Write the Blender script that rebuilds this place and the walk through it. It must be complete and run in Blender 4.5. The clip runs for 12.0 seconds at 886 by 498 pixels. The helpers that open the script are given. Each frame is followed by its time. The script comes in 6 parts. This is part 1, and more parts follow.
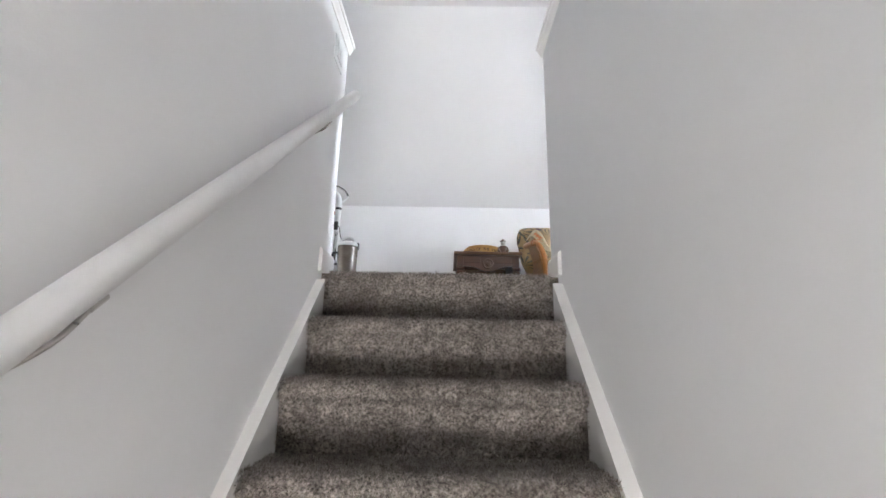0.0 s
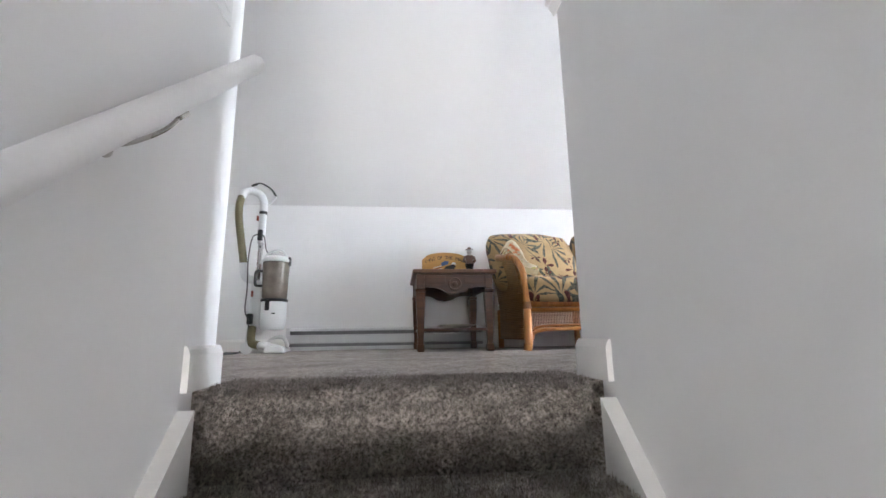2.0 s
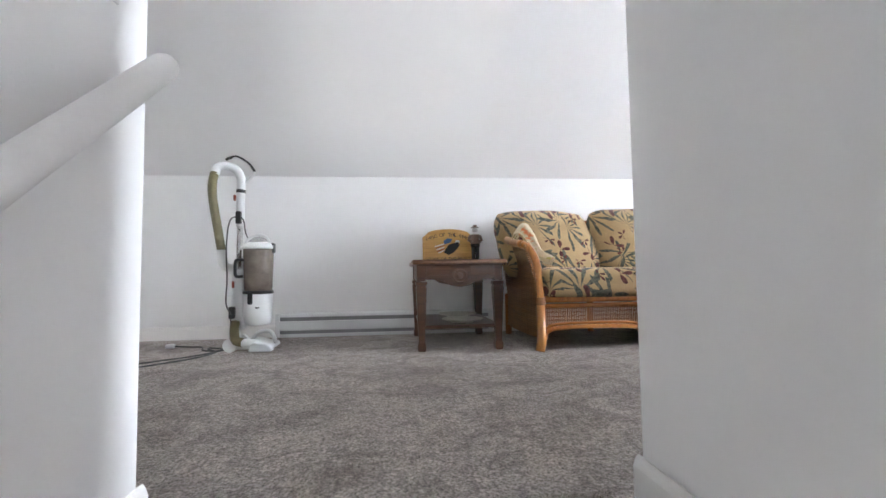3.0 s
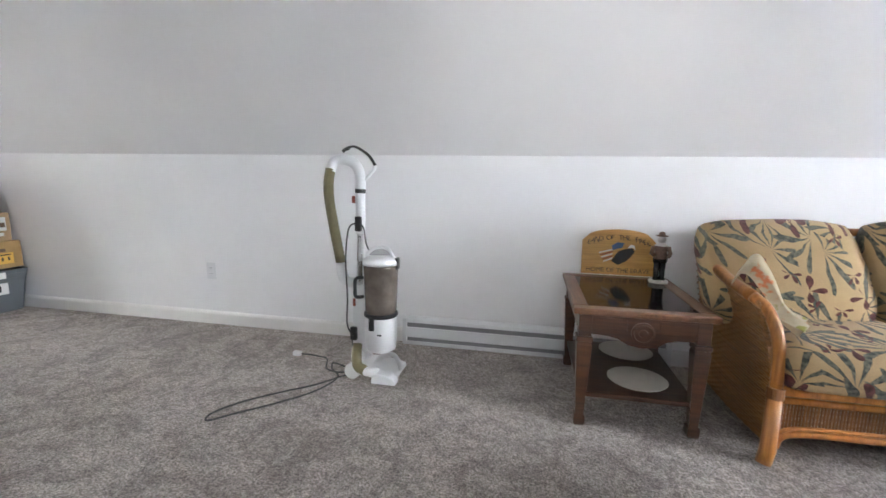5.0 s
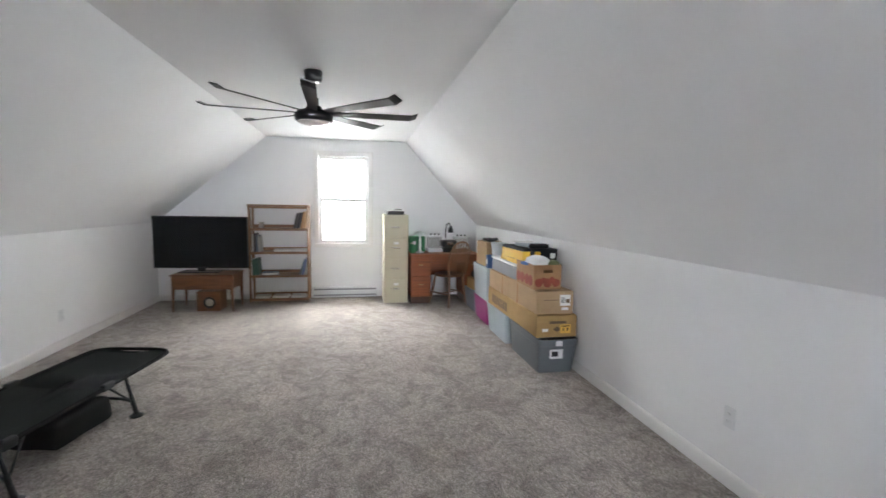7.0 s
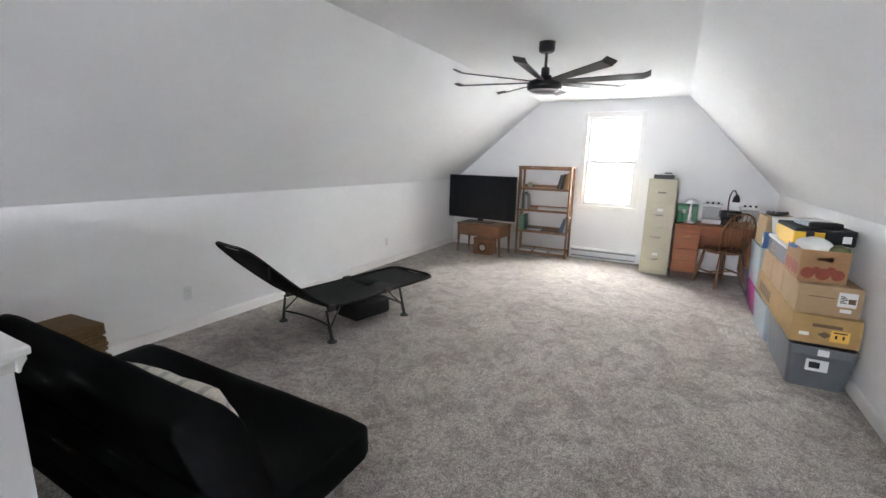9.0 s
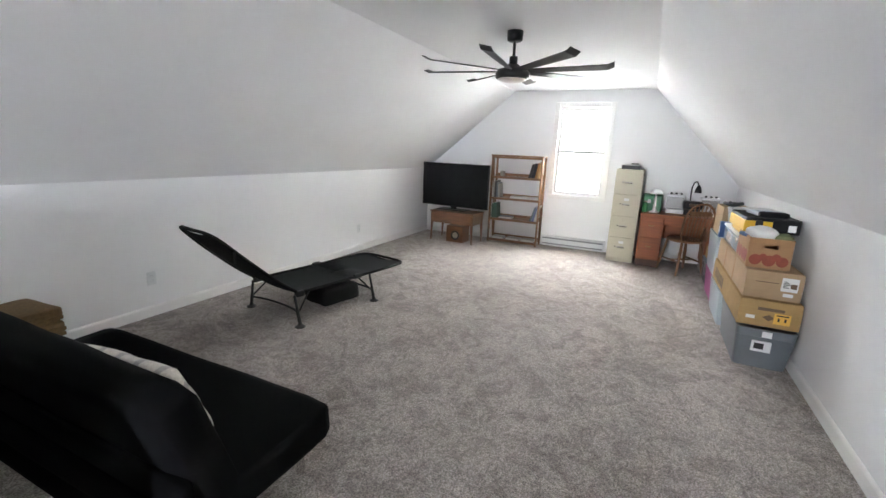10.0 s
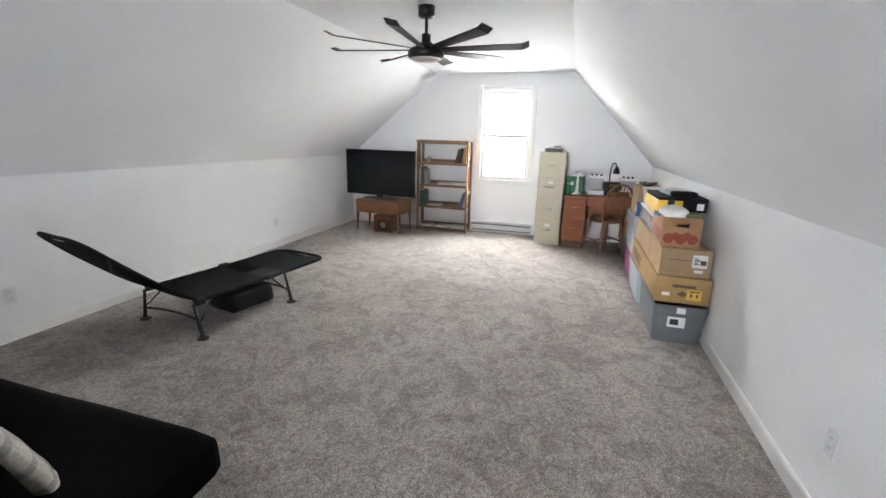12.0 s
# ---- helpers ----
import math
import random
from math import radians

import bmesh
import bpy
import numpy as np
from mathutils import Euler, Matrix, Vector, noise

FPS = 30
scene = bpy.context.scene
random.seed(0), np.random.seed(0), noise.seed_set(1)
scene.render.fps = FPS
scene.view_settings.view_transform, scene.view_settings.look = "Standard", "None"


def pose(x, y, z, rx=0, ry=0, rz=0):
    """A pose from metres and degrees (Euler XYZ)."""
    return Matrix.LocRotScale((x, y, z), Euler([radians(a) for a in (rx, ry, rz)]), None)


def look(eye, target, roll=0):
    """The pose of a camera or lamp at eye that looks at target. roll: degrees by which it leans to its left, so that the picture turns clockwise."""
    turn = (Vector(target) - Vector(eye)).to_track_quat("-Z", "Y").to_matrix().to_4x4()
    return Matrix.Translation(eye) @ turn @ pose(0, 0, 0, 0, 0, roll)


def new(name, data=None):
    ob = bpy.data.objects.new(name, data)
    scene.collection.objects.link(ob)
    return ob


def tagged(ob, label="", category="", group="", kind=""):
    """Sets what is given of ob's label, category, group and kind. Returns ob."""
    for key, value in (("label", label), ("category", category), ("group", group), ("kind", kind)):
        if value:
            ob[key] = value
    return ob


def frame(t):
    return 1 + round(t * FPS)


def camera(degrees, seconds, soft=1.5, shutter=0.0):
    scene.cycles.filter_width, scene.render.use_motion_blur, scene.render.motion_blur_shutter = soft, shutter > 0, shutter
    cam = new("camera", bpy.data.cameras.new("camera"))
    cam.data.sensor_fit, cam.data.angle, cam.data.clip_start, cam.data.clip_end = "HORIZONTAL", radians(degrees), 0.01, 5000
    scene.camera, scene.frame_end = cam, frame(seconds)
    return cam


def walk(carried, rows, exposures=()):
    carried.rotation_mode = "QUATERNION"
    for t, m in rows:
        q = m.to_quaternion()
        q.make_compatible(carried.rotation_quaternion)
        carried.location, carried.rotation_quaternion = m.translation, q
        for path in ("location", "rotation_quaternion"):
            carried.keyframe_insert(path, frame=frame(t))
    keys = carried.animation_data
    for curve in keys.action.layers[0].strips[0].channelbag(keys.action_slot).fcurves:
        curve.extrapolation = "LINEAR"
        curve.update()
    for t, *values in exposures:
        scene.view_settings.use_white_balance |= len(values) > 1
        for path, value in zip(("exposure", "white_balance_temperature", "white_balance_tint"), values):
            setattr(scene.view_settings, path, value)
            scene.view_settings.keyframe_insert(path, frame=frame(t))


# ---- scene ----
cam = camera(91.4, 12.0, 1.5, 0.15)
PATH = [
    (0, (-0.090, 0.340, -0.294), (-0.124, 2.359, 0.205), 1.2),
    (0.5, (-0.101, 0.509, -0.301), (-0.086, 2.528, 0.193), -0.3),
    (1, (-0.170, 0.661, -0.149), (-0.064, 2.689, 0.303), -1.0),
    (1.5, (-0.148, 0.817, -0.009), (0.055, 2.840, 0.430), -1.1),
    (2, (-0.149, 0.957, 0.105), (0.064, 2.986, 0.509), -0.9),
    (2.5, (-0.134, 1.096, 0.275), (0.096, 3.146, 0.548), -1.3),
    (4.3, (-0.172, 1.712, 0.787), (-0.254, 3.779, 0.569), 1.6),
    (4.5, (-0.186, 1.782, 0.838), (-0.376, 3.838, 0.587), 1.4),
    (5, (-0.245, 1.926, 1.007), (-0.654, 3.941, 0.688), 1.0),
    (5.5, (-0.263, 2.069, 1.176), (-1.028, 3.975, 0.848), 0.7),
    (6, (-0.329, 2.202, 1.244), (-1.531, 3.869, 0.927), 1.0),
    (6.5, (-0.490, 2.340, 1.440), (-2.150, 3.557, 1.140), 0.4),
    (7, (-0.520, 2.520, 1.475), (-2.550, 2.924, 1.267), 1.0),
    (7.5, (-0.420, 2.780, 1.535), (-2.480, 2.565, 1.341), 0.7),
    (9.3, (-0.310, 3.305, 1.505), (-2.096, 2.331, 1.073), 1.4),
    (9.5, (-0.315, 3.333, 1.503), (-2.115, 2.389, 1.061), 1.6),
    (10, (-0.300, 3.350, 1.500), (-2.137, 2.496, 1.031), 2.4),
    (10.5, (-0.315, 3.377, 1.490), (-2.185, 2.602, 1.012), 2.7),
    (11, (-0.365, 3.402, 1.495), (-2.263, 2.712, 0.995), 2.3),
    (11.5, (-0.445, 3.430, 1.495), (-2.363, 2.813, 0.978), 2.1),
    (12, (-0.546, 3.399, 1.501), (-2.403, 2.851, 0.998), 1.5),
]
EXPOSURES = [(0, 1.85), (2.5, 1.88), (4.5, 1.48), (5.0, 1.78), (5.5, 1.8), (6.5, 1.55), (7.0, 1.35), (7.5, 1.4), (9.5, 1.66), (12, 1.68)]
walk(cam, [(t, look(eye, target, roll)) for t, eye, target, roll in PATH], EXPOSURES)

# ---- the plan, in metres; z = 0 is the attic floor ----
WEST, EAST, SOUTH, NORTH = -7.50, 6.00, -0.355, 4.47
KNEE, FLAT = 1.16, 2.462           # knee wall and flat ceiling heights
RIDGE_S, RIDGE_N = 1.19, 3.275     # where the slopes meet the flat ceiling
WELL_L, WELL_R, WELL_N = -0.573, 0.317, 1.912
WALL_END, HALF = 2.04, 1.045       # end and height of the half walls round the stairwell
RISE, RUN = 0.183, 0.188
WIN_Y0, WIN_Y1, WIN_Z0, WIN_Z1 = 1.93, 2.695, 0.855, 2.215

# ---- world and lights ----
world = bpy.data.worlds.new("sky")
scene.world = world
world.use_nodes = True
wn = world.node_tree
sky = wn.nodes.new("ShaderNodeTexSky")
sky.sky_type = 'NISHITA'
sky.sun_disc = False
sky.sun_elevation, sky.sun_rotation = radians(48), radians(200)
wn.links.new(sky.outputs["Color"], wn.nodes["Background"].inputs["Color"])
wn.nodes["Background"].inputs["Strength"].default_value = 0.1

SUN = new("sun", bpy.data.lights.new("sun", 'SUN'))
SUN.data.energy, SUN.data.angle, SUN.data.color = 0.8, radians(12), (1.0, 0.97, 0.93)
SUN.matrix_world = look((0, 0, 12), (1.5, 8, 0))


def daylight(name, at, to, w, h, energy, color):
    """An area lamp facing in: daylight outside a window, fill at the stair foot."""
    lamp = bpy.data.lights.new(name, 'AREA')
    lamp.shape, lamp.size, lamp.size_y, lamp.energy, lamp.color = 'RECTANGLE', w, h, energy, color
    ob = new(name, lamp)
    ob.matrix_world = look(at, to)
    return ob


WIN_Y, WIN_Z = (WIN_Y0 + WIN_Y1) / 2, (WIN_Z0 + WIN_Z1) / 2
daylight("daylight_west", (WEST - 4.0, WIN_Y, 5.3), (WEST + 0.6, WIN_Y, 1.10), 8.0, 4.2, 2300, (0.955, 0.98, 1.0))
daylight("daylight_east", (EAST + 0.9, WIN_Y, 1.75), (EAST - 1.0, WIN_Y, 1.1), 2.1, 2.6, 780, (0.84, 0.895, 1.0))
# unseen fill lamp before the closed foot wall, added to brighten the stairwell
daylight("fill_stair_foot", (-0.13, -2.12, -1.55), (-0.13, 1.2, 0.1), 0.8, 1.7, 31, (1.0, 0.965, 0.95))


# ---- materials ----
def shader(name, rough=0.6, metal=0.0, spec=0.5):
    m = bpy.data.materials.new(name)
    m.use_nodes = True
    b = m.node_tree.nodes["Principled BSDF"]
    b.inputs["Roughness"].default_value = rough
    b.inputs["Metallic"].default_value = metal
    b.inputs["Specular IOR Level"].default_value = spec
    return m, m.node_tree.nodes, m.node_tree.links, b


def coords(n, l, scale=(1, 1, 1), world_space=False):
    tc = n.new("ShaderNodeTexCoord")
    mp = n.new("ShaderNodeMapping")
    mp.inputs["Scale"].default_value = scale
    if world_space:
        g = n.new("ShaderNodeNewGeometry")
        l.new(g.outputs["Position"], mp.inputs["Vector"])
    else:
        l.new(tc.outputs["Object"], mp.inputs["Vector"])
    return mp.outputs["Vector"]


def noise_tex(n, l, vec, scale, detail=4, rough=0.55, distort=0.0):
    t = n.new("ShaderNodeTexNoise")
    t.inputs["Scale"].default_value = scale
    t.inputs["Detail"].default_value = detail
    t.inputs["Roughness"].default_value = rough
    t.inputs["Distortion"].default_value = distort
    l.new(vec, t.inputs["Vector"])
    return t.outputs["Fac"]


def ramp(n, l, fac, stops):
    r = n.new("ShaderNodeValToRGB")
    e = r.color_ramp.elements
    while len(e) < len(stops):
        e.new(0.5)
    for k, (p, c) in zip(e, stops):
        k.position, k.color = p, (*c, 1)
    l.new(fac, r.inputs["Fac"])
    return r.outputs["Color"]


def mix(n, l, fac, a, b, mode='MIX'):
    m = n.new("ShaderNodeMix")
    m.data_type, m.blend_type = 'RGBA', mode
    for value, slot in ((fac, m.inputs[0]), (a, m.inputs[6]), (b, m.inputs[7])):
        if isinstance(value, (int, float)):
            slot.default_value = value
        elif isinstance(value, tuple):
            slot.default_value = (*value, 1)
        else:
            l.new(value, slot)
    return m.outputs[2]


def bump(n, l, b, height, strength, distance):
    k = n.new("ShaderNodeBump")
    k.inputs["Strength"].default_value, k.inputs["Distance"].default_value = strength, distance
    l.new(height, k.inputs["Height"])
    l.new(k.outputs["Normal"], b.inputs["Normal"])


def plain(name, color, rough=0.5, metal=0.0, vary=0.12, scale=6.0, grain=120.0, relief=0.15, spec=0.5, depth=0.001, sheen=0.0):
    """A surface with soft stains, fine grain and a fine relief."""
    m, n, l, b = shader(name, rough, metal, spec)
    v = coords(n, l)
    big = noise_tex(n, l, v, scale, 5, 0.6)
    fine = noise_tex(n, l, v, grain, 3, 0.6)
    dark = tuple(c * (1 - vary) for c in color)
    light = tuple(min(1, c * (1 + vary * 0.6)) for c in color)
    c1 = ramp(n, l, big, [(0.3, dark), (0.7, light)])
    c2 = mix(n, l, 0.35, c1, ramp(n, l, fine, [(0.3, dark), (0.7, light)]))
    l.new(c2, b.inputs["Base Color"])
    r = n.new("ShaderNodeMapRange")
    r.inputs["To Min"].default_value, r.inputs["To Max"].default_value = max(0.02, rough - 0.08), min(1, rough + 0.08)
    l.new(big, r.inputs["Value"])
    l.new(r.outputs["Result"], b.inputs["Roughness"])
    if sheen:
        b.inputs["Sheen Weight"].default_value = sheen
    bump(n, l, b, fine, relief, depth)
    return m


def wood(name, dark, light, rough=0.45, axis=0, scale=1.0, coat=0.0):
    """Grain that runs along the given axis of the object."""
    m, n, l, b = shader(name, rough)
    s = [26.0 * scale] * 3
    s[axis] = 2.2 * scale
    v = coords(n, l, tuple(s))
    g = noise_tex(n, l, v, 1.0, 7, 0.62, 1.4)
    s2 = [160.0 * scale] * 3
    s2[axis] = 6.0 * scale
    f = noise_tex(n, l, coords(n, l, tuple(s2)), 1.0, 3, 0.6)
    mid = tuple((p + q) / 2 for p, q in zip(dark, light))
    c = ramp(n, l, g, [(0.3, dark), (0.5, mid), (0.72, light)])
    c = mix(n, l, 0.3, c, ramp(n, l, f, [(0.35, tuple(x * 0.6 for x in dark)), (0.6, light)]))
    l.new(c, b.inputs["Base Color"])
    b.inputs["Coat Weight"].default_value = coat
    b.inputs["Coat Roughness"].default_value = 0.2
    bump(n, l, b, f, 0.2, 0.0006)
    return m


def wall_paint(name, color):
    """Rolled matt paint: faint roller stipple and slightly uneven sheen."""
    m, n, l, b = shader(name, 0.75, 0, 0.3)
    v = coords(n, l, world_space=True)
    big = noise_tex(n, l, v, 1.3, 4, 0.6)
    c = ramp(n, l, big, [(0.3, tuple(x * 0.965 for x in color)), (0.7, color)])
    l.new(c, b.inputs["Base Color"])
    st = noise_tex(n, l, v, 260, 3, 0.6)
    mid = noise_tex(n, l, v, 9, 3, 0.5)
    bump(n, l, b, mix(n, l, 0.25, st, mid), 0.22, 0.002)
    return m


def carpet_material():
    """Cut pile in mixed grey and brown yarn, with brushed lighter and darker patches."""
    m, n, l, b = shader("carpet_pile", 0.95, 0, 0.1)
    v = coords(n, l, world_space=True)
    yarn = noise_tex(n, l, v, 125, 4, 0.8)
    clump = noise_tex(n, l, v, 42, 4, 0.7, 0.4)
    patch = noise_tex(n, l, v, 5.0, 5, 0.68, 1.5)
    sweep = noise_tex(n, l, v, 1.7, 3, 0.6, 0.8)
    c = ramp(n, l, yarn, [(0.36, (0.105, 0.085, 0.073)), (0.49, (0.46, 0.405, 0.362)), (0.62, (0.86, 0.785, 0.715))])
    c = mix(n, l, 0.85, c, ramp(n, l, clump, [(0.36, (0.45, 0.43, 0.42)), (0.58, (1.0, 1.0, 1.0))]), 'MULTIPLY')
    c = mix(n, l, 0.9, c, ramp(n, l, patch, [(0.38, (0.60, 0.585, 0.575)), (0.56, (1.0, 1.0, 1.0))]), 'MULTIPLY')
    c = mix(n, l, 0.8, c, ramp(n, l, sweep, [(0.35, (0.80, 0.79, 0.78)), (0.62, (1, 1, 1))]), 'MULTIPLY')
    l.new(c, b.inputs["Base Color"])
    b.inputs["Sheen Weight"].default_value = 0.2
    b.inputs["Sheen Roughness"].default_value = 0.6
    bump(n, l, b, mix(n, l, 0.5, yarn, clump), 1.0, 0.016)
    return m


WALL = wall_paint("wall_paint_white", (0.865, 0.865, 0.865))
CEIL = wall_paint("ceiling_paint_white", (0.865, 0.865, 0.865))
TRIM = plain("trim_gloss_white", (0.82, 0.81, 0.79), 0.35, vary=0.04, scale=3, relief=0.05)
RAIL = plain("handrail_paint_white", (0.82, 0.81, 0.80), 0.3, vary=0.04, scale=4, relief=0.05)
CARPET = carpet_material()
STEEL = plain("brushed_steel", (0.55, 0.53, 0.50), 0.28, 1.0, vary=0.1)
DARK_METAL = plain("dark_metal", (0.03, 0.03, 0.032), 0.4, 0.6, vary=0.2)
BLACK_PLASTIC = plain("black_plastic", (0.012, 0.012, 0.013), 0.38, vary=0.2)
WHITE_PLASTIC = plain("white_plastic", (0.74, 0.75, 0.75), 0.3, vary=0.05, relief=0.03)
HEATER = plain("heater_enamel_white", (0.72, 0.73, 0.73), 0.35, vary=0.05, scale=3)


def glass_material(name, color=(1, 1, 1), rough=0.0, ior=1.45):
    m, n, l, b = shader(name, rough)
    b.inputs["Base Color"].default_value = (*color, 1)
    b.inputs["Transmission Weight"].default_value = 1.0
    b.inputs["IOR"].default_value = ior
    return m


GLASS = glass_material("window_glass")


# ---- mesh helpers ----
def mesh_of(bm, name, material, smooth=False):
    me = bpy.data.meshes.new(name)
    bm.normal_update()
    bm.to_mesh(me)
    bm.free()
    for mt in (material if isinstance(material, (list, tuple)) else [material]):
        me.materials.append(mt)
    if smooth:
        for p in me.polygons:
            p.use_smooth = True
    return me


def part(name, bm, material, parent=None, label="", smooth=False):
    """One mesh object, under a thing or a part where one is given."""
    ob = new(name, mesh_of(bm, name, material, smooth))
    if parent is not None:
        ob.parent = parent
    if label:
        ob["label"] = label
    return ob


def thing(name, at, label, category, turn=0, group="", kind=""):
    ob = new(name)
    ob.empty_display_size = 0.05
    ob.matrix_world = pose(*at, 0, 0, turn)
    return tagged(ob, label, category, group, kind)


def put(bm, x0, x1, y0, y1, z0, z1, bevel=0.0, seg=2):
    """A box, with rounded edges where bevel is given, added to bm."""
    r = bmesh.ops.create_cube(bm, size=1)
    vs = r["verts"]
    m = Matrix.Translation(((x0 + x1) / 2, (y0 + y1) / 2, (z0 + z1) / 2)) @ Matrix.Diagonal((x1 - x0, y1 - y0, z1 - z0, 1))
    bmesh.ops.transform(bm, matrix=m, verts=vs)
    if bevel:
        es = list({e for v in vs for e in v.link_edges})
        bmesh.ops.bevel(bm, geom=es, offset=bevel, segments=seg, affect='EDGES', profile=0.5, clamp_overlap=True)
    return vs


def box(x0, x1, y0, y1, z0, z1, bevel=0.0, seg=2):
    bm = bmesh.new()
    put(bm, x0, x1, y0, y1, z0, z1, bevel, seg)
    return bm


def prism(points, axis, a, b):
    """An outline in the plane across the axis, drawn out from a to b."""
    bm = bmesh.new()
    def at(p, w):
        return {0: (w, p[0], p[1]), 1: (p[0], w, p[1]), 2: (p[0], p[1], w)}[axis]
    lo = [bm.verts.new(at(p, a)) for p in points]
    hi = [bm.verts.new(at(p, b)) for p in points]
    k = len(points)
    for i in range(k):
        bm.faces.new((lo[i], lo[(i + 1) % k], hi[(i + 1) % k], hi[i]))
    bm.faces.new(lo[::-1])
    bm.faces.new(hi)
    bmesh.ops.recalc_face_normals(bm, faces=bm.faces)
    return bm


def tube(points, radius, sides=10, bm=None, closed=False, caps=True):
    """A round bar along the points; radius may be one value or one a point."""
    own = bm or bmesh.new()
    pts = [Vector(p) for p in points]
    k = len(pts)
    rad = radius if isinstance(radius, (list, tuple)) else [radius] * k
    rings, side = [], None
    for i, p in enumerate(pts):
        a = pts[(i - 1) % k] if (closed or i > 0) else p
        c = pts[(i + 1) % k] if (closed or i < k - 1) else p
        d = (c - a).normalized()
        if side is None:
            side = d.orthogonal().normalized()
        side = (side - d * side.dot(d)).normalized()
        up = d.cross(side)
        rings.append([own.verts.new(p + (side * math.cos(t) + up * math.sin(t)) * rad[i]) for t in (2 * math.pi * j / sides for j in range(sides))])
    for i in range(k if closed else k - 1):
        r0, r1 = rings[i], rings[(i + 1) % k]
        for j in range(sides):
            own.faces.new((r0[j], r0[(j + 1) % sides], r1[(j + 1) % sides], r1[j]))
    if caps and not closed:
        own.faces.new(rings[0][::-1])
        own.faces.new(rings[-1])
    return own


def curve_points(ctrl, steps=8, closed=False):
    """A smooth line through the control points."""
    p = [Vector(c) for c in ctrl]
    k = len(p)
    out = []
    for i in range(k if closed else k - 1):
        p0 = p[(i - 1) % k] if (closed or i > 0) else p[i] * 2 - p[i + 1]
        p1, p2 = p[i], p[(i + 1) % k]
        p3 = p[(i + 2) % k] if (closed or i < k - 2) else p2 * 2 - p1
        for s in range(steps):
            t = s / steps
            out.append(0.5 * ((2 * p1) + (p2 - p0) * t + (2 * p0 - 5 * p1 + 4 * p2 - p3) * t * t + (3 * p1 - p0 - 3 * p2 + p3) * t ** 3))
    if not closed:
        out.append(p[-1])
    return out


def lathe(profile, sides=24, bm=None, center=(0, 0, 0)):
    """A turned form: (radius, height) from below to above."""
    own = bm or bmesh.new()
    c = Vector(center)
    rings = []
    for r, z in profile:
        if r < 1e-5:
            rings.append([own.verts.new(c + Vector((0, 0, z)))])
        else:
            rings.append([own.verts.new(c + Vector((r * math.cos(2 * math.pi * j / sides), r * math.sin(2 * math.pi * j / sides), z))) for j in range(sides)])
    for a, b in zip(rings, rings[1:]):
        for j in range(sides):
            q = (j + 1) % sides
            f = [a[j % len(a)], a[q % len(a)], b[q % len(b)], b[j % len(b)]]
            f = [v for i, v in enumerate(f) if v not in f[:i]]
            if len(f) > 2:
                own.faces.new(f)
    if len(rings[0]) > 1:
        own.faces.new(rings[0][::-1])
    if len(rings[-1]) > 1:
        own.faces.new(rings[-1])
    return own


def structure(name, bm, material, label="", category="", smooth=False):
    return tagged(part(name, bm, material, None, label, smooth), label, category, kind="structure")


# ---- shell of the attic ----
bm = bmesh.new()
put(bm, WEST - 0.15, WELL_L - 0.06, SOUTH - 0.15, NORTH + 0.15, -0.26, 0)
put(bm, WELL_L - 0.06, WELL_R + 0.06, WELL_N + 0.03, NORTH + 0.15, -0.26, 0)
put(bm, WELL_R + 0.06, EAST + 0.15, SOUTH - 0.15, NORTH + 0.15, -0.26, 0)
structure("floor", bm, CARPET, "grey-brown cut pile carpet covering the whole attic floor", "floor")
structure("wall_north", box(WEST - 0.15, EAST + 0.15, NORTH, NORTH + 0.15, -0.1, KNEE + 0.2), WALL, "white painted low knee wall under the roof slope", "wall")
structure("wall_south", box(WEST - 0.15, EAST + 0.15, SOUTH - 0.15, SOUTH, -0.001, KNEE + 0.2), WALL, "white painted low knee wall opposite, with an outlet", "wall")
structure("ceiling", box(WEST - 0.15, EAST + 0.15, RIDGE_S, RIDGE_N, FLAT, FLAT + 0.12), CEIL, "flat white ceiling strip between two roof slopes", "ceiling")


def slope(name, y_low, y_top, label):
    s = 1 if y_low > y_top else -1
    e = 0.25
    k = (FLAT - KNEE) / abs(y_low - y_top)
    pts = [(y_top, FLAT), (y_low + s * e, KNEE - k * e), (y_low + s * e, KNEE - k * e + 0.25), (y_top, FLAT + 0.25)]
    structure(name, prism(pts, 0, WEST - 0.15, EAST + 0.15), CEIL, label, "ceiling")


slope("ceiling_slope_north", NORTH, RIDGE_N, "white painted sloping ceiling above the knee wall")
slope("ceiling_slope_south", SOUTH, RIDGE_S, "white painted sloping ceiling above the lounger")


def end_wall(name, x0, x1, label):
    """A gable wall in four pieces round its window opening."""
    bm = bmesh.new()
    put(bm, x0, x1, SOUTH - 0.1, WIN_Y0, -0.1, FLAT + 0.1)
    put(bm, x0, x1, WIN_Y1, NORTH + 0.1, -0.1, FLAT + 0.1)
    put(bm, x0, x1, WIN_Y0, WIN_Y1, -0.1, WIN_Z0)
    put(bm, x0, x1, WIN_Y0, WIN_Y1, WIN_Z1, FLAT + 0.1)
    structure(name, bm, WALL, label, "wall")


end_wall("wall_west", WEST - 0.15, WEST, "white painted gable wall with a tall window")
end_wall("wall_east", EAST, EAST + 0.15, "white painted gable wall behind the sofas")


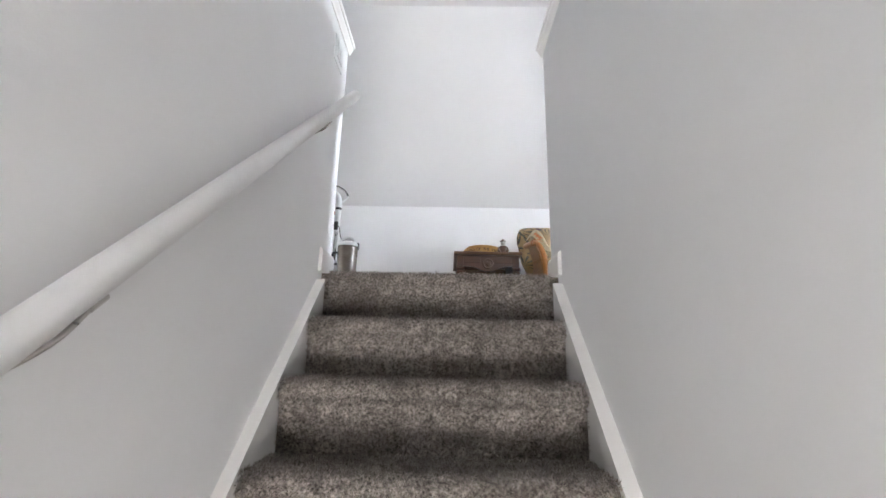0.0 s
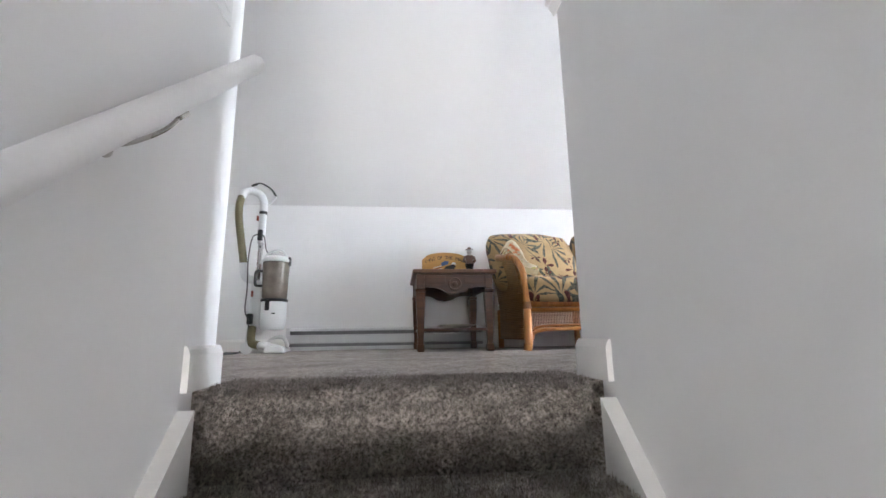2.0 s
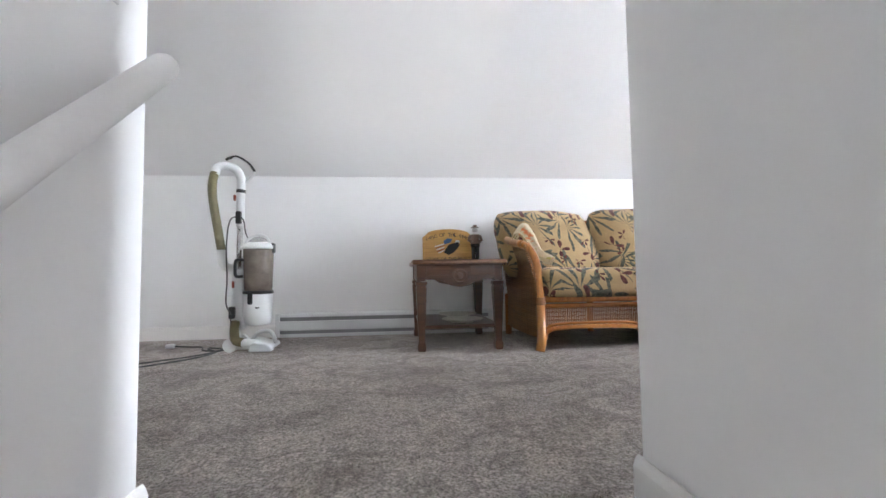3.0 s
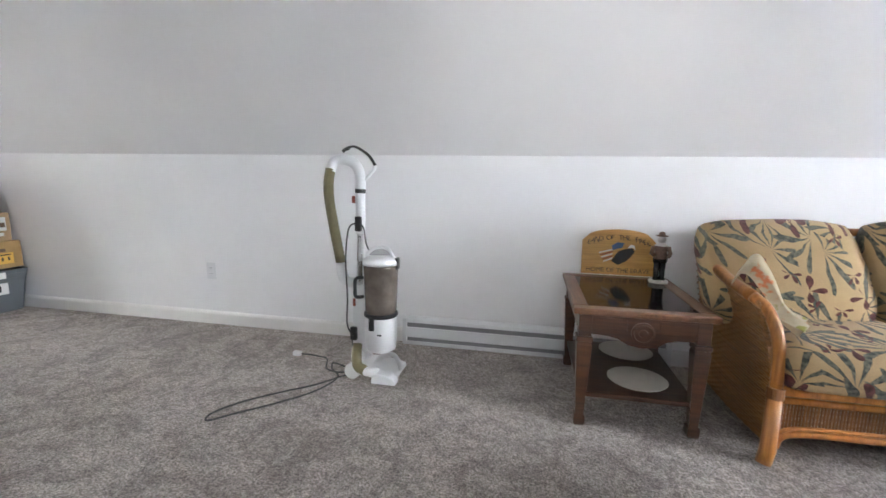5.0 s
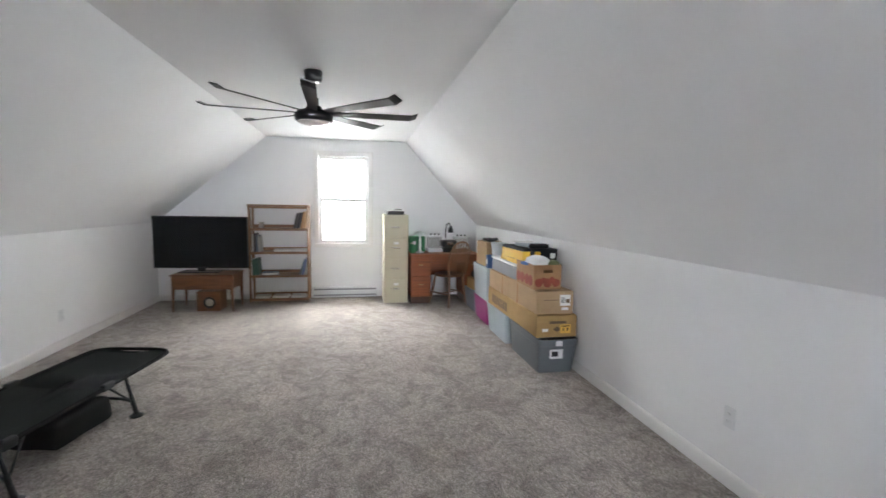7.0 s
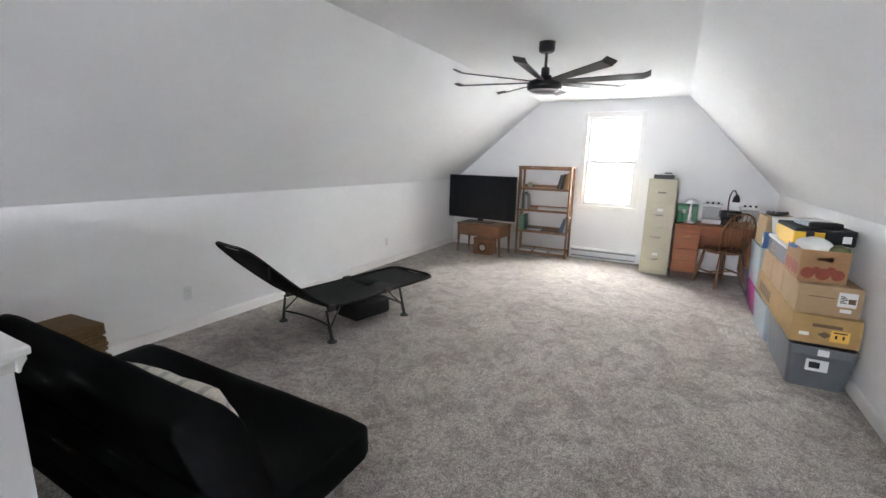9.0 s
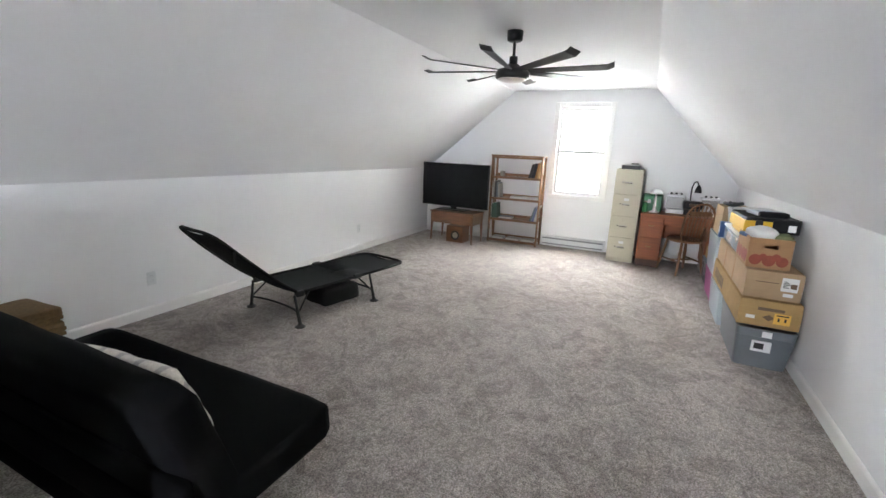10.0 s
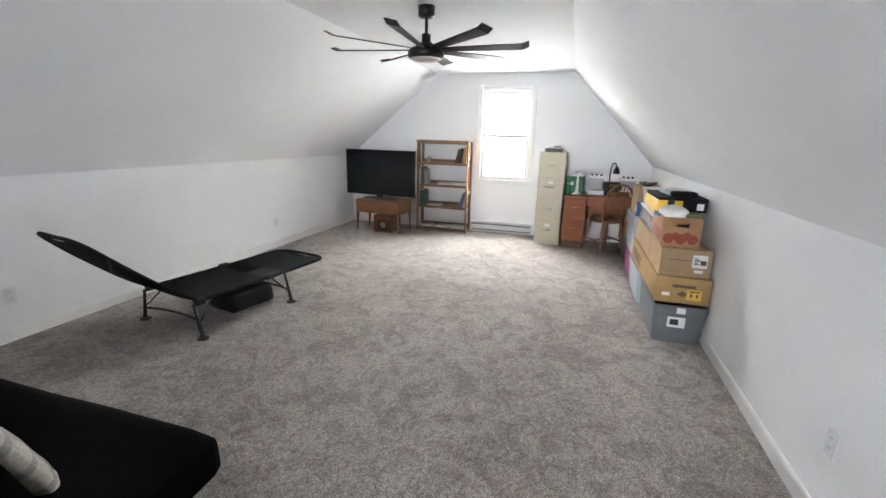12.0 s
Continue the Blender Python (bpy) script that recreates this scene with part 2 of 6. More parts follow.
def window(name, x, s):
    """Double-hung window: casing, sill and apron, two sashes with panes. s points into the room."""
    w = thing(name, (x, 0, 0), "white double-hung window with plain flat casing, bright daylight outside", "window", kind="structure")
    y0, y1, z0, z1 = WIN_Y0, WIN_Y1, WIN_Z0, WIN_Z1
    def span(a, b):
        return (min(a * s, b * s), max(a * s, b * s))
    c = 0.065
    for nm, a in (("casing", (y0 - c, y0 + 0.004, z0 - 0.001, z1 + c)), ("casing", (y1 - 0.004, y1 + c, z0 - 0.001, z1 + c)),
                  ("casing", (y0 + 0.005, y1 - 0.005, z1 - 0.004, z1 + c))):
        part(nm, box(*span(0.001, 0.018), *a, 0.004), TRIM, w)
    part("casing", box(*span(0.001, 0.018), y0 - c, y1 + c, z0 - c, z0 - 0.002, 0.004), TRIM, w)
    part("window_sill", box(*span(-0.12, 0.0), y0 + 0.0125, y1 - 0.0125, z0 - 0.0015, z0 + 0.010, 0.002), TRIM, w)
    for nm, a in (("jamb", (y0, y0 + 0.012, z0, z1)), ("jamb", (y1 - 0.012, y1, z0, z1)), ("jamb", (y0 + 0.0125, y1 - 0.0125, z1 - 0.012, z1))):
        part(nm, box(*span(-0.12, 0.0), *a, 0.002), TRIM, w)
    mid = (z0 + z1) / 2
    for nm, d, a, b in (("lower_sash", -0.045, z0 + 0.0105, mid + 0.018), ("upper_sash", -0.085, mid - 0.018, z1 - 0.012)):
        bm = bmesh.new()
        f = 0.046
        ya, yb = y0 + 0.0125, y1 - 0.0125
        put(bm, *span(d, d + 0.034), ya, ya + f, a, b, 0.003)
        put(bm, *span(d, d + 0.034), yb - f, yb, a, b, 0.003)
        put(bm, *span(d, d + 0.0335), ya + f, yb - f, a, a + f, 0.003)
        put(bm, *span(d, d + 0.0335), ya + f, yb - f, b - f, b, 0.003)
        sash = part(nm, bm, TRIM, w)
        p = part("pane", box(*span(d + 0.014, d + 0.018), ya + f - 0.004, yb - f + 0.004, a + f - 0.004, b - f + 0.004), GLASS, sash)
        p.visible_shadow = False
    return w


window("window_1", WEST, 1)
window("window_2", EAST, -1)


def backdrop(name, x):
    """Bright overcast sky and haze beyond a gable window."""
    m = bpy.data.materials.new("overcast_sky")
    m.use_nodes = True
    n = m.node_tree.nodes
    n.remove(n["Principled BSDF"])
    e = n.new("ShaderNodeEmission")
    e.inputs["Color"].default_value, e.inputs["Strength"].default_value = (0.945, 0.98, 1.0, 1), 15.0
    m.node_tree.links.new(e.outputs[0], n["Material Output"].inputs["Surface"])
    structure(name, box(x - 0.05, x + 0.05, WIN_Y - 30, WIN_Y + 30, -10, 12), m, "plain bright overcast sky outside the window", "backdrop")


backdrop("backdrop_west", WEST - 12)


# ---- stairwell ----
pts = [(-2.2, -2.7), (WALL_END, -2.7), (WALL_END, HALF), (SOUTH, HALF), (SOUTH, -0.03), (-2.2, -0.03)]
structure("half_wall_west", prism(pts, 0, WELL_L - 0.062, WELL_L), WALL, "white painted half wall beside the stairs with a wooden cap", "half wall")
structure("half_wall_east", prism(pts, 0, WELL_R, WELL_R + 0.10), WALL, "white painted half wall beside the stairs with a wooden cap", "half wall")
structure("wall_stair_foot", box(WELL_L - 0.062, WELL_R + 0.10, -2.35, -2.2, -2.7, 0.0), WALL, "plain wall at the foot of the stairs", "wall")
structure("ceiling_stair", box(WELL_L, WELL_R, -2.2, SOUTH - 0.001, -0.12, -0.03), CEIL, "plain ceiling over the foot of the stairs", "ceiling")
structure("floor_stair_foot", box(WELL_L, WELL_R, -2.2, WELL_N, -2.75, -2.52), CARPET, "carpeted floor at the foot of the stairs", "floor")


def wall_cap(name, x0, x1):
    """A flat board with a small moulding under it, along the top of a half wall and round its end."""
    c = thing(name, (0, 0, 0), "white painted wooden cap on the half wall", "wall cap", kind="structure")
    part("cap_board", box(x0 - 0.027, x1 + 0.027, SOUTH, WALL_END + 0.027, HALF + 0.032, HALF + 0.052, 0.005), TRIM, c)
    for a, b in ((x0 - 0.019, x0 - 0.001), (x1 + 0.001, x1 + 0.019)):
        out = a if a < x0 - 0.01 else b
        inn = b if out == a else a
        prof = [(inn, HALF - 0.004), (inn + (out - inn) * 0.25, HALF - 0.004), (inn + (out - inn) * 0.5, HALF + 0.008), (out, HALF + 0.022), (out, HALF + 0.031), (inn, HALF + 0.031)]
        part("moulding", prism(prof, 1, SOUTH, WALL_END + 0.019), TRIM, c)
    prof = [(WALL_END + 0.001, HALF - 0.004), (WALL_END + 0.007, HALF - 0.004), (WALL_END + 0.011, HALF + 0.008), (WALL_END + 0.0185, HALF + 0.022), (WALL_END + 0.0185, HALF + 0.031), (WALL_END + 0.001, HALF + 0.031)]
    part("moulding", prism(prof, 0, x0, x1), TRIM, c)


wall_cap("wall_cap_west", WELL_L - 0.062, WELL_L)
wall_cap("wall_cap_east", WELL_R, WELL_R + 0.10)

BASE_PROFILE = [(0.0, 0.0), (0.013, 0.0), (0.013, 0.072), (0.009, 0.084), (0.004, 0.09), (0.0, 0.09)]


def baseboard(name, a, b, side):
    """A skirting board from a to b along a wall; side is the way into the room."""
    a, b, side = Vector((*a, 0)), Vector((*b, 0)), Vector((*side, 0))
    bm = bmesh.new()
    r0 = [bm.verts.new(a + side * p + Vector((0, 0, z))) for p, z in BASE_PROFILE]
    r1 = [bm.verts.new(b + side * p + Vector((0, 0, z))) for p, z in BASE_PROFILE]
    k = len(r0)
    for i in range(k):
        bm.faces.new((r0[i], r0[(i + 1) % k], r1[(i + 1) % k], r1[i]))
    bm.faces.new(r0[::-1])
    bm.faces.new(r1)
    bmesh.ops.recalc_face_normals(bm, faces=bm.faces)
    structure(name, bm, TRIM, "white painted baseboard with an eased top edge", "baseboard")


HEAT_W = -0.995     # west end of the heater on the north wall
baseboard("baseboard_north", (WEST, NORTH), (HEAT_W, NORTH), (0, -1))
baseboard("baseboard_north_east", (0.55, NORTH), (EAST, NORTH), (0, -1))
baseboard("baseboard_south", (WEST, SOUTH), (WELL_L - 0.062, SOUTH), (0, 1))
baseboard("baseboard_south_east", (WELL_R + 0.10, SOUTH), (EAST, SOUTH), (0, 1))
baseboard("baseboard_west", (WEST, SOUTH), (WEST, 1.80), (1, 0))
baseboard("baseboard_west_corner", (WEST, 2.84), (WEST, NORTH), (1, 0))
for nm, x0, x1 in (("west", WELL_L - 0.062, WELL_L), ("east", WELL_R, WELL_R + 0.10)):
    inner, way = (x1, 1) if nm == "west" else (x0, -1)
    outer = x0 if nm == "west" else x1
    baseboard("baseboard_stair_" + nm, (inner, WELL_N - 0.024), (inner, WALL_END + 0.013), (way, 0))
    baseboard("baseboard_end_" + nm, (x0 - 0.0, WALL_END), (x1 + 0.0, WALL_END), (0, 1))
    baseboard("baseboard_outer_" + nm, (outer, SOUTH), (outer, WALL_END + 0.013), (-way, 0))


def step_mesh():
    """One carpeted step: a rounded, slightly overhanging nose, the riser below it and the tread behind."""
    prof = []
    for k in range(9):
        a = math.pi / 2 + math.pi * k / 8
        prof.append((0.024 + 0.024 * math.cos(a) - 0.002, -0.024 + 0.024 * math.sin(a)))
    prof += [(0.012, -0.06), (0.016, -0.1), (0.018, -RISE - 0.02), (0.06, -RISE - 0.02), (0.06, -0.06), (RUN + 0.03, -0.05), (RUN + 0.03, 0.0), (RUN * 0.55, 0.0)]
    bm = bmesh.new()
    x0, x1, cols = WELL_L + 0.0325, WELL_R - 0.0365, 40
    rows = []
    for c in range(cols + 1):
        x = x0 + (x1 - x0) * c / cols
        edge = min(c, cols - c) / cols * (x1 - x0)
        soft = 0.010 * max(0, 1 - edge / 0.02) ** 2
        row = []
        for i, (y, z) in enumerate(prof):
            w = 0.0025 * noise.noise(Vector((x * 9, y * 20, z * 20)))
            row.append(bm.verts.new((x, y + w + (soft if i < 12 else 0), z + w * 0.6 - (soft if i < 9 else 0))))
        rows.append(row)
    k = len(prof)
    for r0, r1 in zip(rows, rows[1:]):
        for i in range(k):
            bm.faces.new((r0[i], r0[(i + 1) % k], r1[(i + 1) % k], r1[i]))
    bm.faces.new(rows[0][::-1])
    bm.faces.new(rows[-1])
    bmesh.ops.recalc_face_normals(bm, faces=bm.faces)
    return mesh_of(bm, "step", CARPET, True)


stairs = thing("stairs", (0, 0, 0), "steep straight stairs covered in grey-brown cut pile carpet", "stairs", kind="structure")
step_data = step_mesh()
for i in range(14):
    st = new("step", step_data)
    st.parent = stairs
    st.location = (0, WELL_N - RUN * i, -RISE * i)


def skirt(name, x0, x1):
    """The sloping board between stairs and wall."""
    y_t, y_b = WELL_N - 0.027, -0.9
    k = RISE / RUN
    z_t = -0.032
    pts = [(y_t, z_t), (y_t, z_t - 0.5), (y_b, z_t - k * (y_t - y_b) - 0.5), (y_b, z_t - k * (y_t - y_b))]
    structure(name, prism(pts, 0, x0, x1), TRIM, "white painted sloping skirt board along the carpeted stairs", "skirt board")


skirt("skirt_board_west", WELL_L, WELL_L + 0.032)
skirt("skirt_board_east", WELL_R - 0.036, WELL_R)


def pile_tufts():
    """Loose yarn ends standing out of the carpet on the upper steps and the edge of the landing."""
    rng = np.random.default_rng(3)
    x0, x1 = WELL_L + 0.034, WELL_R - 0.038
    pts, dirs = [], []
    for i in range(6):
        base = Vector((0, WELL_N - RUN * i, -RISE * i))
        k = 17000
        u = rng.random(k)
        for q, xx in zip(u, x0 + (x1 - x0) * rng.random(k)):
            if q < 0.45:
                p, d = (xx, base.y + 0.024 + 0.16 * (q / 0.45), base.z), (0, 0, 1)
            elif q < 0.75:
                a = math.pi / 2 + math.pi * (q - 0.45) / 0.30
                p, d = (xx, base.y + 0.022 + 0.024 * math.cos(a), base.z - 0.024 + 0.024 * math.sin(a)), (0, math.cos(a), math.sin(a))
            else:
                p, d = (xx, base.y + 0.014, base.z - 0.05 - 0.12 * (q - 0.75) / 0.25), (0, -1, 0.15)
            pts.append(p)
            dirs.append(d)
    pts, dirs = np.array(pts), np.array(dirs)
    k = len(pts)
    lean = rng.normal(0, 0.35, (k, 3))
    tip = pts + (dirs + lean) * (0.006 + 0.005 * rng.random((k, 1)))
    side = rng.normal(0, 1, (k, 3))
    side -= dirs * (side * dirs).sum(1, keepdims=True)
    side *= 0.0019 / np.linalg.norm(side, axis=1, keepdims=True)
    verts = np.stack([pts - side - dirs * 0.002, pts + side - dirs * 0.002, tip], 1).reshape(-1, 3)
    me = bpy.data.meshes.new("pile_tufts")
    me.from_pydata(verts.tolist(), [], np.arange(3 * k).reshape(-1, 3).tolist())
    me.materials.append(CARPET)
    ob = new("pile_tufts", me)
    ob.parent = stairs
    tagged(ob, "loose carpet yarn ends on the steps", kind="stuff")


pile_tufts()


# ---- materials of the things ----
def fabric_floral():
    """Beige upholstery printed with blue-green fronds that spread from a point, and burgundy leaf clusters."""
    m, n, l, b = shader("floral_upholstery", 0.9, 0, 0.15)
    v = coords(n, l)
    weave = noise_tex(n, l, v, 420, 2, 0.6)
    c = ramp(n, l, noise_tex(n, l, v, 5, 4), [(0.3, (0.29, 0.205, 0.11)), (0.7, (0.39, 0.285, 0.16))])

    def calc(op, a, bb=None):
        k = n.new("ShaderNodeMath")
        k.operation = op
        for value, slot in ((a, k.inputs[0]), (bb, k.inputs[1])):
            if isinstance(value, (int, float)):
                slot.default_value = value
            elif value is not None:
                l.new(value, slot)
        return k.outputs[0]

    # the print runs on over the front and the sides of the cushions
    axes = n.new("ShaderNodeSeparateXYZ")
    l.new(v, axes.inputs[0])
    flat = n.new("ShaderNodeCombineXYZ")
    l.new(calc('ADD', axes.outputs["X"], calc('MULTIPLY', axes.outputs["Z"], 0.45)), flat.inputs[0])
    l.new(calc('ADD', axes.outputs["Y"], axes.outputs["Z"]), flat.inputs[1])

    def sprays(scale, seed, petals, reach, width):
        """Where the leaves lie: petals round the points of a scattered grid, pointed at both ends."""
        mp = n.new("ShaderNodeMapping")
        mp.inputs["Location"].default_value = (seed, seed * 1.7, 0)
        warp = n.new("ShaderNodeTexNoise")
        warp.inputs["Scale"].default_value = 7
        l.new(v, warp.inputs["Vector"])
        add = n.new("ShaderNodeVectorMath")
        add.operation = 'MULTIPLY_ADD'
        add.inputs[1].default_value = (0.05, 0.05, 0.0)
        l.new(warp.outputs["Color"], add.inputs[0])
        l.new(flat.outputs[0], add.inputs[2])
        l.new(add.outputs["Vector"], mp.inputs["Vector"])
        vo = n.new("ShaderNodeTexVoronoi")
        vo.voronoi_dimensions = '2D'
        vo.inputs["Scale"].default_value = scale
        vo.inputs["Randomness"].default_value = 0.75
        l.new(mp.outputs["Vector"], vo.inputs["Vector"])
        sub = n.new("ShaderNodeVectorMath")
        sub.operation = 'SUBTRACT'
        l.new(mp.outputs["Vector"], sub.inputs[0])
        l.new(vo.outputs["Position"], sub.inputs[1])
        sep = n.new("ShaderNodeSeparateXYZ")
        l.new(sub.outputs["Vector"], sep.inputs[0])
        ang = calc('ARCTAN2', sep.outputs["Y"], sep.outputs["X"])
        r = calc('POWER', calc('ADD', calc('POWER', calc('ABSOLUTE', sep.outputs["X"]), 2.0), calc('POWER', calc('ABSOLUTE', sep.outputs["Y"]), 2.0)), 0.5)
        wave = calc('COSINE', calc('MULTIPLY', ang, float(petals)))
        t = calc('DIVIDE', r, reach)
        belly = calc('MULTIPLY', calc('MULTIPLY', t, calc('SUBTRACT', 1.0, t)), 4.0)
        need = calc('SUBTRACT', 1.0, calc('MULTIPLY', belly, width))
        inside = calc('MULTIPLY', calc('GREATER_THAN', wave, need), calc('LESS_THAN', t, 1.0))
        # each spray opens to one side only, by chance
        pick = n.new("ShaderNodeSeparateXYZ")
        l.new(vo.outputs["Color"], pick.inputs[0])
        side = calc('COSINE', calc('ADD', ang, calc('MULTIPLY', pick.outputs["X"], 25.0)))
        inside = calc('MULTIPLY', inside, calc('GREATER_THAN', side, -0.25 if petals > 6 else -0.5))
        return inside
    for scale, seed, petals, reach, width in ((3.6, 1.3, 12, 0.19, 0.66), (3.4, 4.1, 10, 0.165, 0.62)):
        c = mix(n, l, sprays(scale, seed, petals, reach, width), c, ramp(n, l, noise_tex(n, l, v, 70, 3), [(0.35, (0.025, 0.032, 0.032)), (0.66, (0.13, 0.132, 0.10))]))
    for scale, seed, petals, reach, width in ((4.0, 7.7, 4, 0.066, 0.95), (5.2, 2.9, 5, 0.042, 0.95)):
        c = mix(n, l, sprays(scale, seed, petals, reach, width), c, ramp(n, l, noise_tex(n, l, v, 50, 3), [(0.35, (0.045, 0.014, 0.014)), (0.65, (0.11, 0.038, 0.034))]))
    c = mix(n, l, 0.2, c, ramp(n, l, weave, [(0.3, (0.2, 0.15, 0.1)), (0.7, (0.8, 0.7, 0.5))]), 'OVERLAY')
    l.new(c, b.inputs["Base Color"])
    b.inputs["Sheen Weight"].default_value = 0.1
    bump(n, l, b, weave, 0.3, 0.0015)
    return m


def cardboard(name, color):
    m, n, l, b = shader(name, 0.85, 0, 0.2)
    v = coords(n, l)
    flute = noise_tex(n, l, coords(n, l, (3, 3, 240)), 1.0, 3, 0.6)
    stain = noise_tex(n, l, v, 7, 5, 0.65)
    c = ramp(n, l, stain, [(0.25, tuple(x * 0.78 for x in color)), (0.7, color)])
    c = mix(n, l, 0.2, c, ramp(n, l, flute, [(0.3, tuple(x * 0.7 for x in color)), (0.7, tuple(min(1, x * 1.15) for x in color))]))
    l.new(c, b.inputs["Base Color"])
    bump(n, l, b, mix(n, l, 0.4, stain, flute), 0.25, 0.003)
    return m


def clear_plastic(name, color, alpha, low=0.85):
    m, n, l, b = shader(name, 0.25)
    v = coords(n, l)
    c = ramp(n, l, noise_tex(n, l, v, 8, 4), [(0.3, tuple(x * low for x in color)), (0.7, color)])
    l.new(c, b.inputs["Base Color"])
    b.inputs["Alpha"].default_value = alpha
    return m


FLORAL = fabric_floral()
RATTAN = wood("rattan_honey", (0.22, 0.075, 0.014), (0.52, 0.205, 0.042), 0.35, 2, 0.6, 0.35)
TABLE_CANE = wood("dark_rattan", (0.11, 0.04, 0.012), (0.30, 0.13, 0.035), 0.35, 2, 0.6, 0.3)
CANE = wood("woven_cane", (0.13, 0.055, 0.014), (0.35, 0.16, 0.042), 0.4, 1, 1.0, 0.2)
WICKER = wood("wicker_brown", (0.085, 0.030, 0.009), (0.27, 0.11, 0.03), 0.5, 2, 1.2)
WALNUT = wood("walnut_stain", (0.032, 0.011, 0.005), (0.105, 0.039, 0.015), 0.32, 0, 0.8, 0.3)
OAK_EDGE = wood("worn_walnut_top", (0.070, 0.029, 0.012), (0.19, 0.086, 0.036), 0.38, 1, 0.8, 0.25)
PINE = wood("varnished_pine_sign", (0.42, 0.20, 0.045), (0.66, 0.38, 0.11), 0.4, 0, 0.7, 0.2)
MAPLE = wood("bookcase_wood", (0.13, 0.062, 0.026), (0.32, 0.168, 0.074), 0.45, 1, 0.8)
DESK = wood("desk_wood", (0.15, 0.037, 0.008), (0.31, 0.090, 0.018), 0.55, 1, 0.7)
CHAIRW = wood("chair_oak", (0.11, 0.048, 0.018), (0.26, 0.125, 0.05), 0.4, 2, 0.9, 0.2)
STANDW = wood("tv_stand_wood", (0.12, 0.045, 0.018), (0.27, 0.115, 0.048), 0.38, 1, 0.8, 0.2)
FUTON = plain("black_velour", (0.0045, 0.0045, 0.005), 0.95, vary=0.3, scale=9, grain=300, relief=0.4, spec=0.06)
LOUNGE = plain("lounger_canvas", (0.022, 0.026, 0.025), 0.8, vary=0.25, scale=8, grain=500, relief=0.4, spec=0.2, sheen=0.05)
LOUNGE_BACK = plain("lounger_underside", (0.016, 0.015, 0.015), 0.85, vary=0.25, scale=10, grain=500, relief=0.4, spec=0.2)
SCREEN = plain("screen_black", (0.004, 0.004, 0.005), 0.22, vary=0.1, relief=0.0, spec=0.2)
CARD = cardboard("cardboard_tan", (0.42, 0.29, 0.17))
CARD_DARK = cardboard("cardboard_brown", (0.37, 0.215, 0.11))
CARD_YELLOW = cardboard("cardboard_ochre", (0.41, 0.265, 0.115))
TOTE_DARK = plain("tote_slate_plastic", (0.118, 0.130, 0.138), 0.45, vary=0.15, scale=5)
TOTE_GREY = plain("tote_grey_plastic", (0.35, 0.40, 0.43), 0.45, vary=0.12, scale=5)
TOTE_PINK = plain("tote_magenta_plastic", (0.36, 0.025, 0.19), 0.4, vary=0.15, scale=5)
TOTE_CLEAR = clear_plastic("clear_tub_plastic", (0.55, 0.60, 0.66), 0.55)
TANK_CLEAR = clear_plastic("tank_clear_plastic", (0.60, 0.62, 0.64), 0.28)
KHAKI = plain("cabinet_khaki_enamel", (0.50, 0.46, 0.33), 0.42, vary=0.07, scale=3)
CHROME = plain("chrome", (0.75, 0.75, 0.75), 0.16, 1.0, vary=0.05, relief=0.02)
PAPER = plain("paper_white", (0.72, 0.72, 0.70), 0.8, vary=0.06, scale=12)
LABEL_YELLOW = plain("label_yellow", (0.72, 0.42, 0.07), 0.6, vary=0.08)
INK = plain("ink_dark", (0.13, 0.085, 0.05), 0.8, vary=0.2)
INK_BLACK = plain("ink_black", (0.012, 0.012, 0.012), 0.7, vary=0.2)
INK_RED = plain("ink_red", (0.27, 0.06, 0.035), 0.75, vary=0.3, scale=18)
INK_BLUE = plain("ink_blue", (0.05, 0.11, 0.26), 0.7, vary=0.2, scale=20)
YELLOW = plain("yellow_case", (0.72, 0.42, 0.02), 0.45, vary=0.1)
GREEN = plain("green_plastic", (0.012, 0.17, 0.055), 0.4, vary=0.3, scale=15)
PLATE = plain("dusty_white_ceramic", (0.52, 0.49, 0.43), 0.4, vary=0.12, scale=14)
HOSE = plain("hose_olive", (0.15, 0.125, 0.058), 0.5, vary=0.18, scale=30)
SMOKE = clear_plastic("smoked_plastic", (0.26, 0.215, 0.175), 0.90, 0.40)
CORD = plain("cord_grey", (0.06, 0.06, 0.06), 0.6, vary=0.2)
PLAID = None


def plaid():
    m, n, l, b = shader("plaid_wool", 0.95, 0, 0.1)
    v = coords(n, l)
    sep = n.new("ShaderNodeSeparateXYZ")
    l.new(v, sep.inputs[0])
    c = ramp(n, l, noise_tex(n, l, v, 90, 3), [(0.3, (0.46, 0.43, 0.37)), (0.7, (0.62, 0.59, 0.52))])
    for ax, f in (("Y", 9.0), ("X", 9.0)):
        w = n.new("ShaderNodeMath")
        w.operation = 'PINGPONG'
        w.inputs[1].default_value = 0.5 / f
        l.new(sep.outputs[ax], w.inputs[0])
        k = n.new("ShaderNodeMath")
        k.operation = 'LESS_THAN'
        k.inputs[1].default_value = 0.13 / f
        l.new(w.outputs[0], k.inputs[0])
        h = n.new("ShaderNodeMath")
        h.operation = 'MULTIPLY'
        h.inputs[1].default_value = 0.55
        l.new(k.outputs[0], h.inputs[0])
        c = mix(n, l, h.outputs[0], c, (0.20, 0.20, 0.20))
    l.new(c, b.inputs["Base Color"])
    bump(n, l, b, noise_tex(n, l, v, 260, 2), 0.5, 0.003)
    return m


PLAID = plaid()


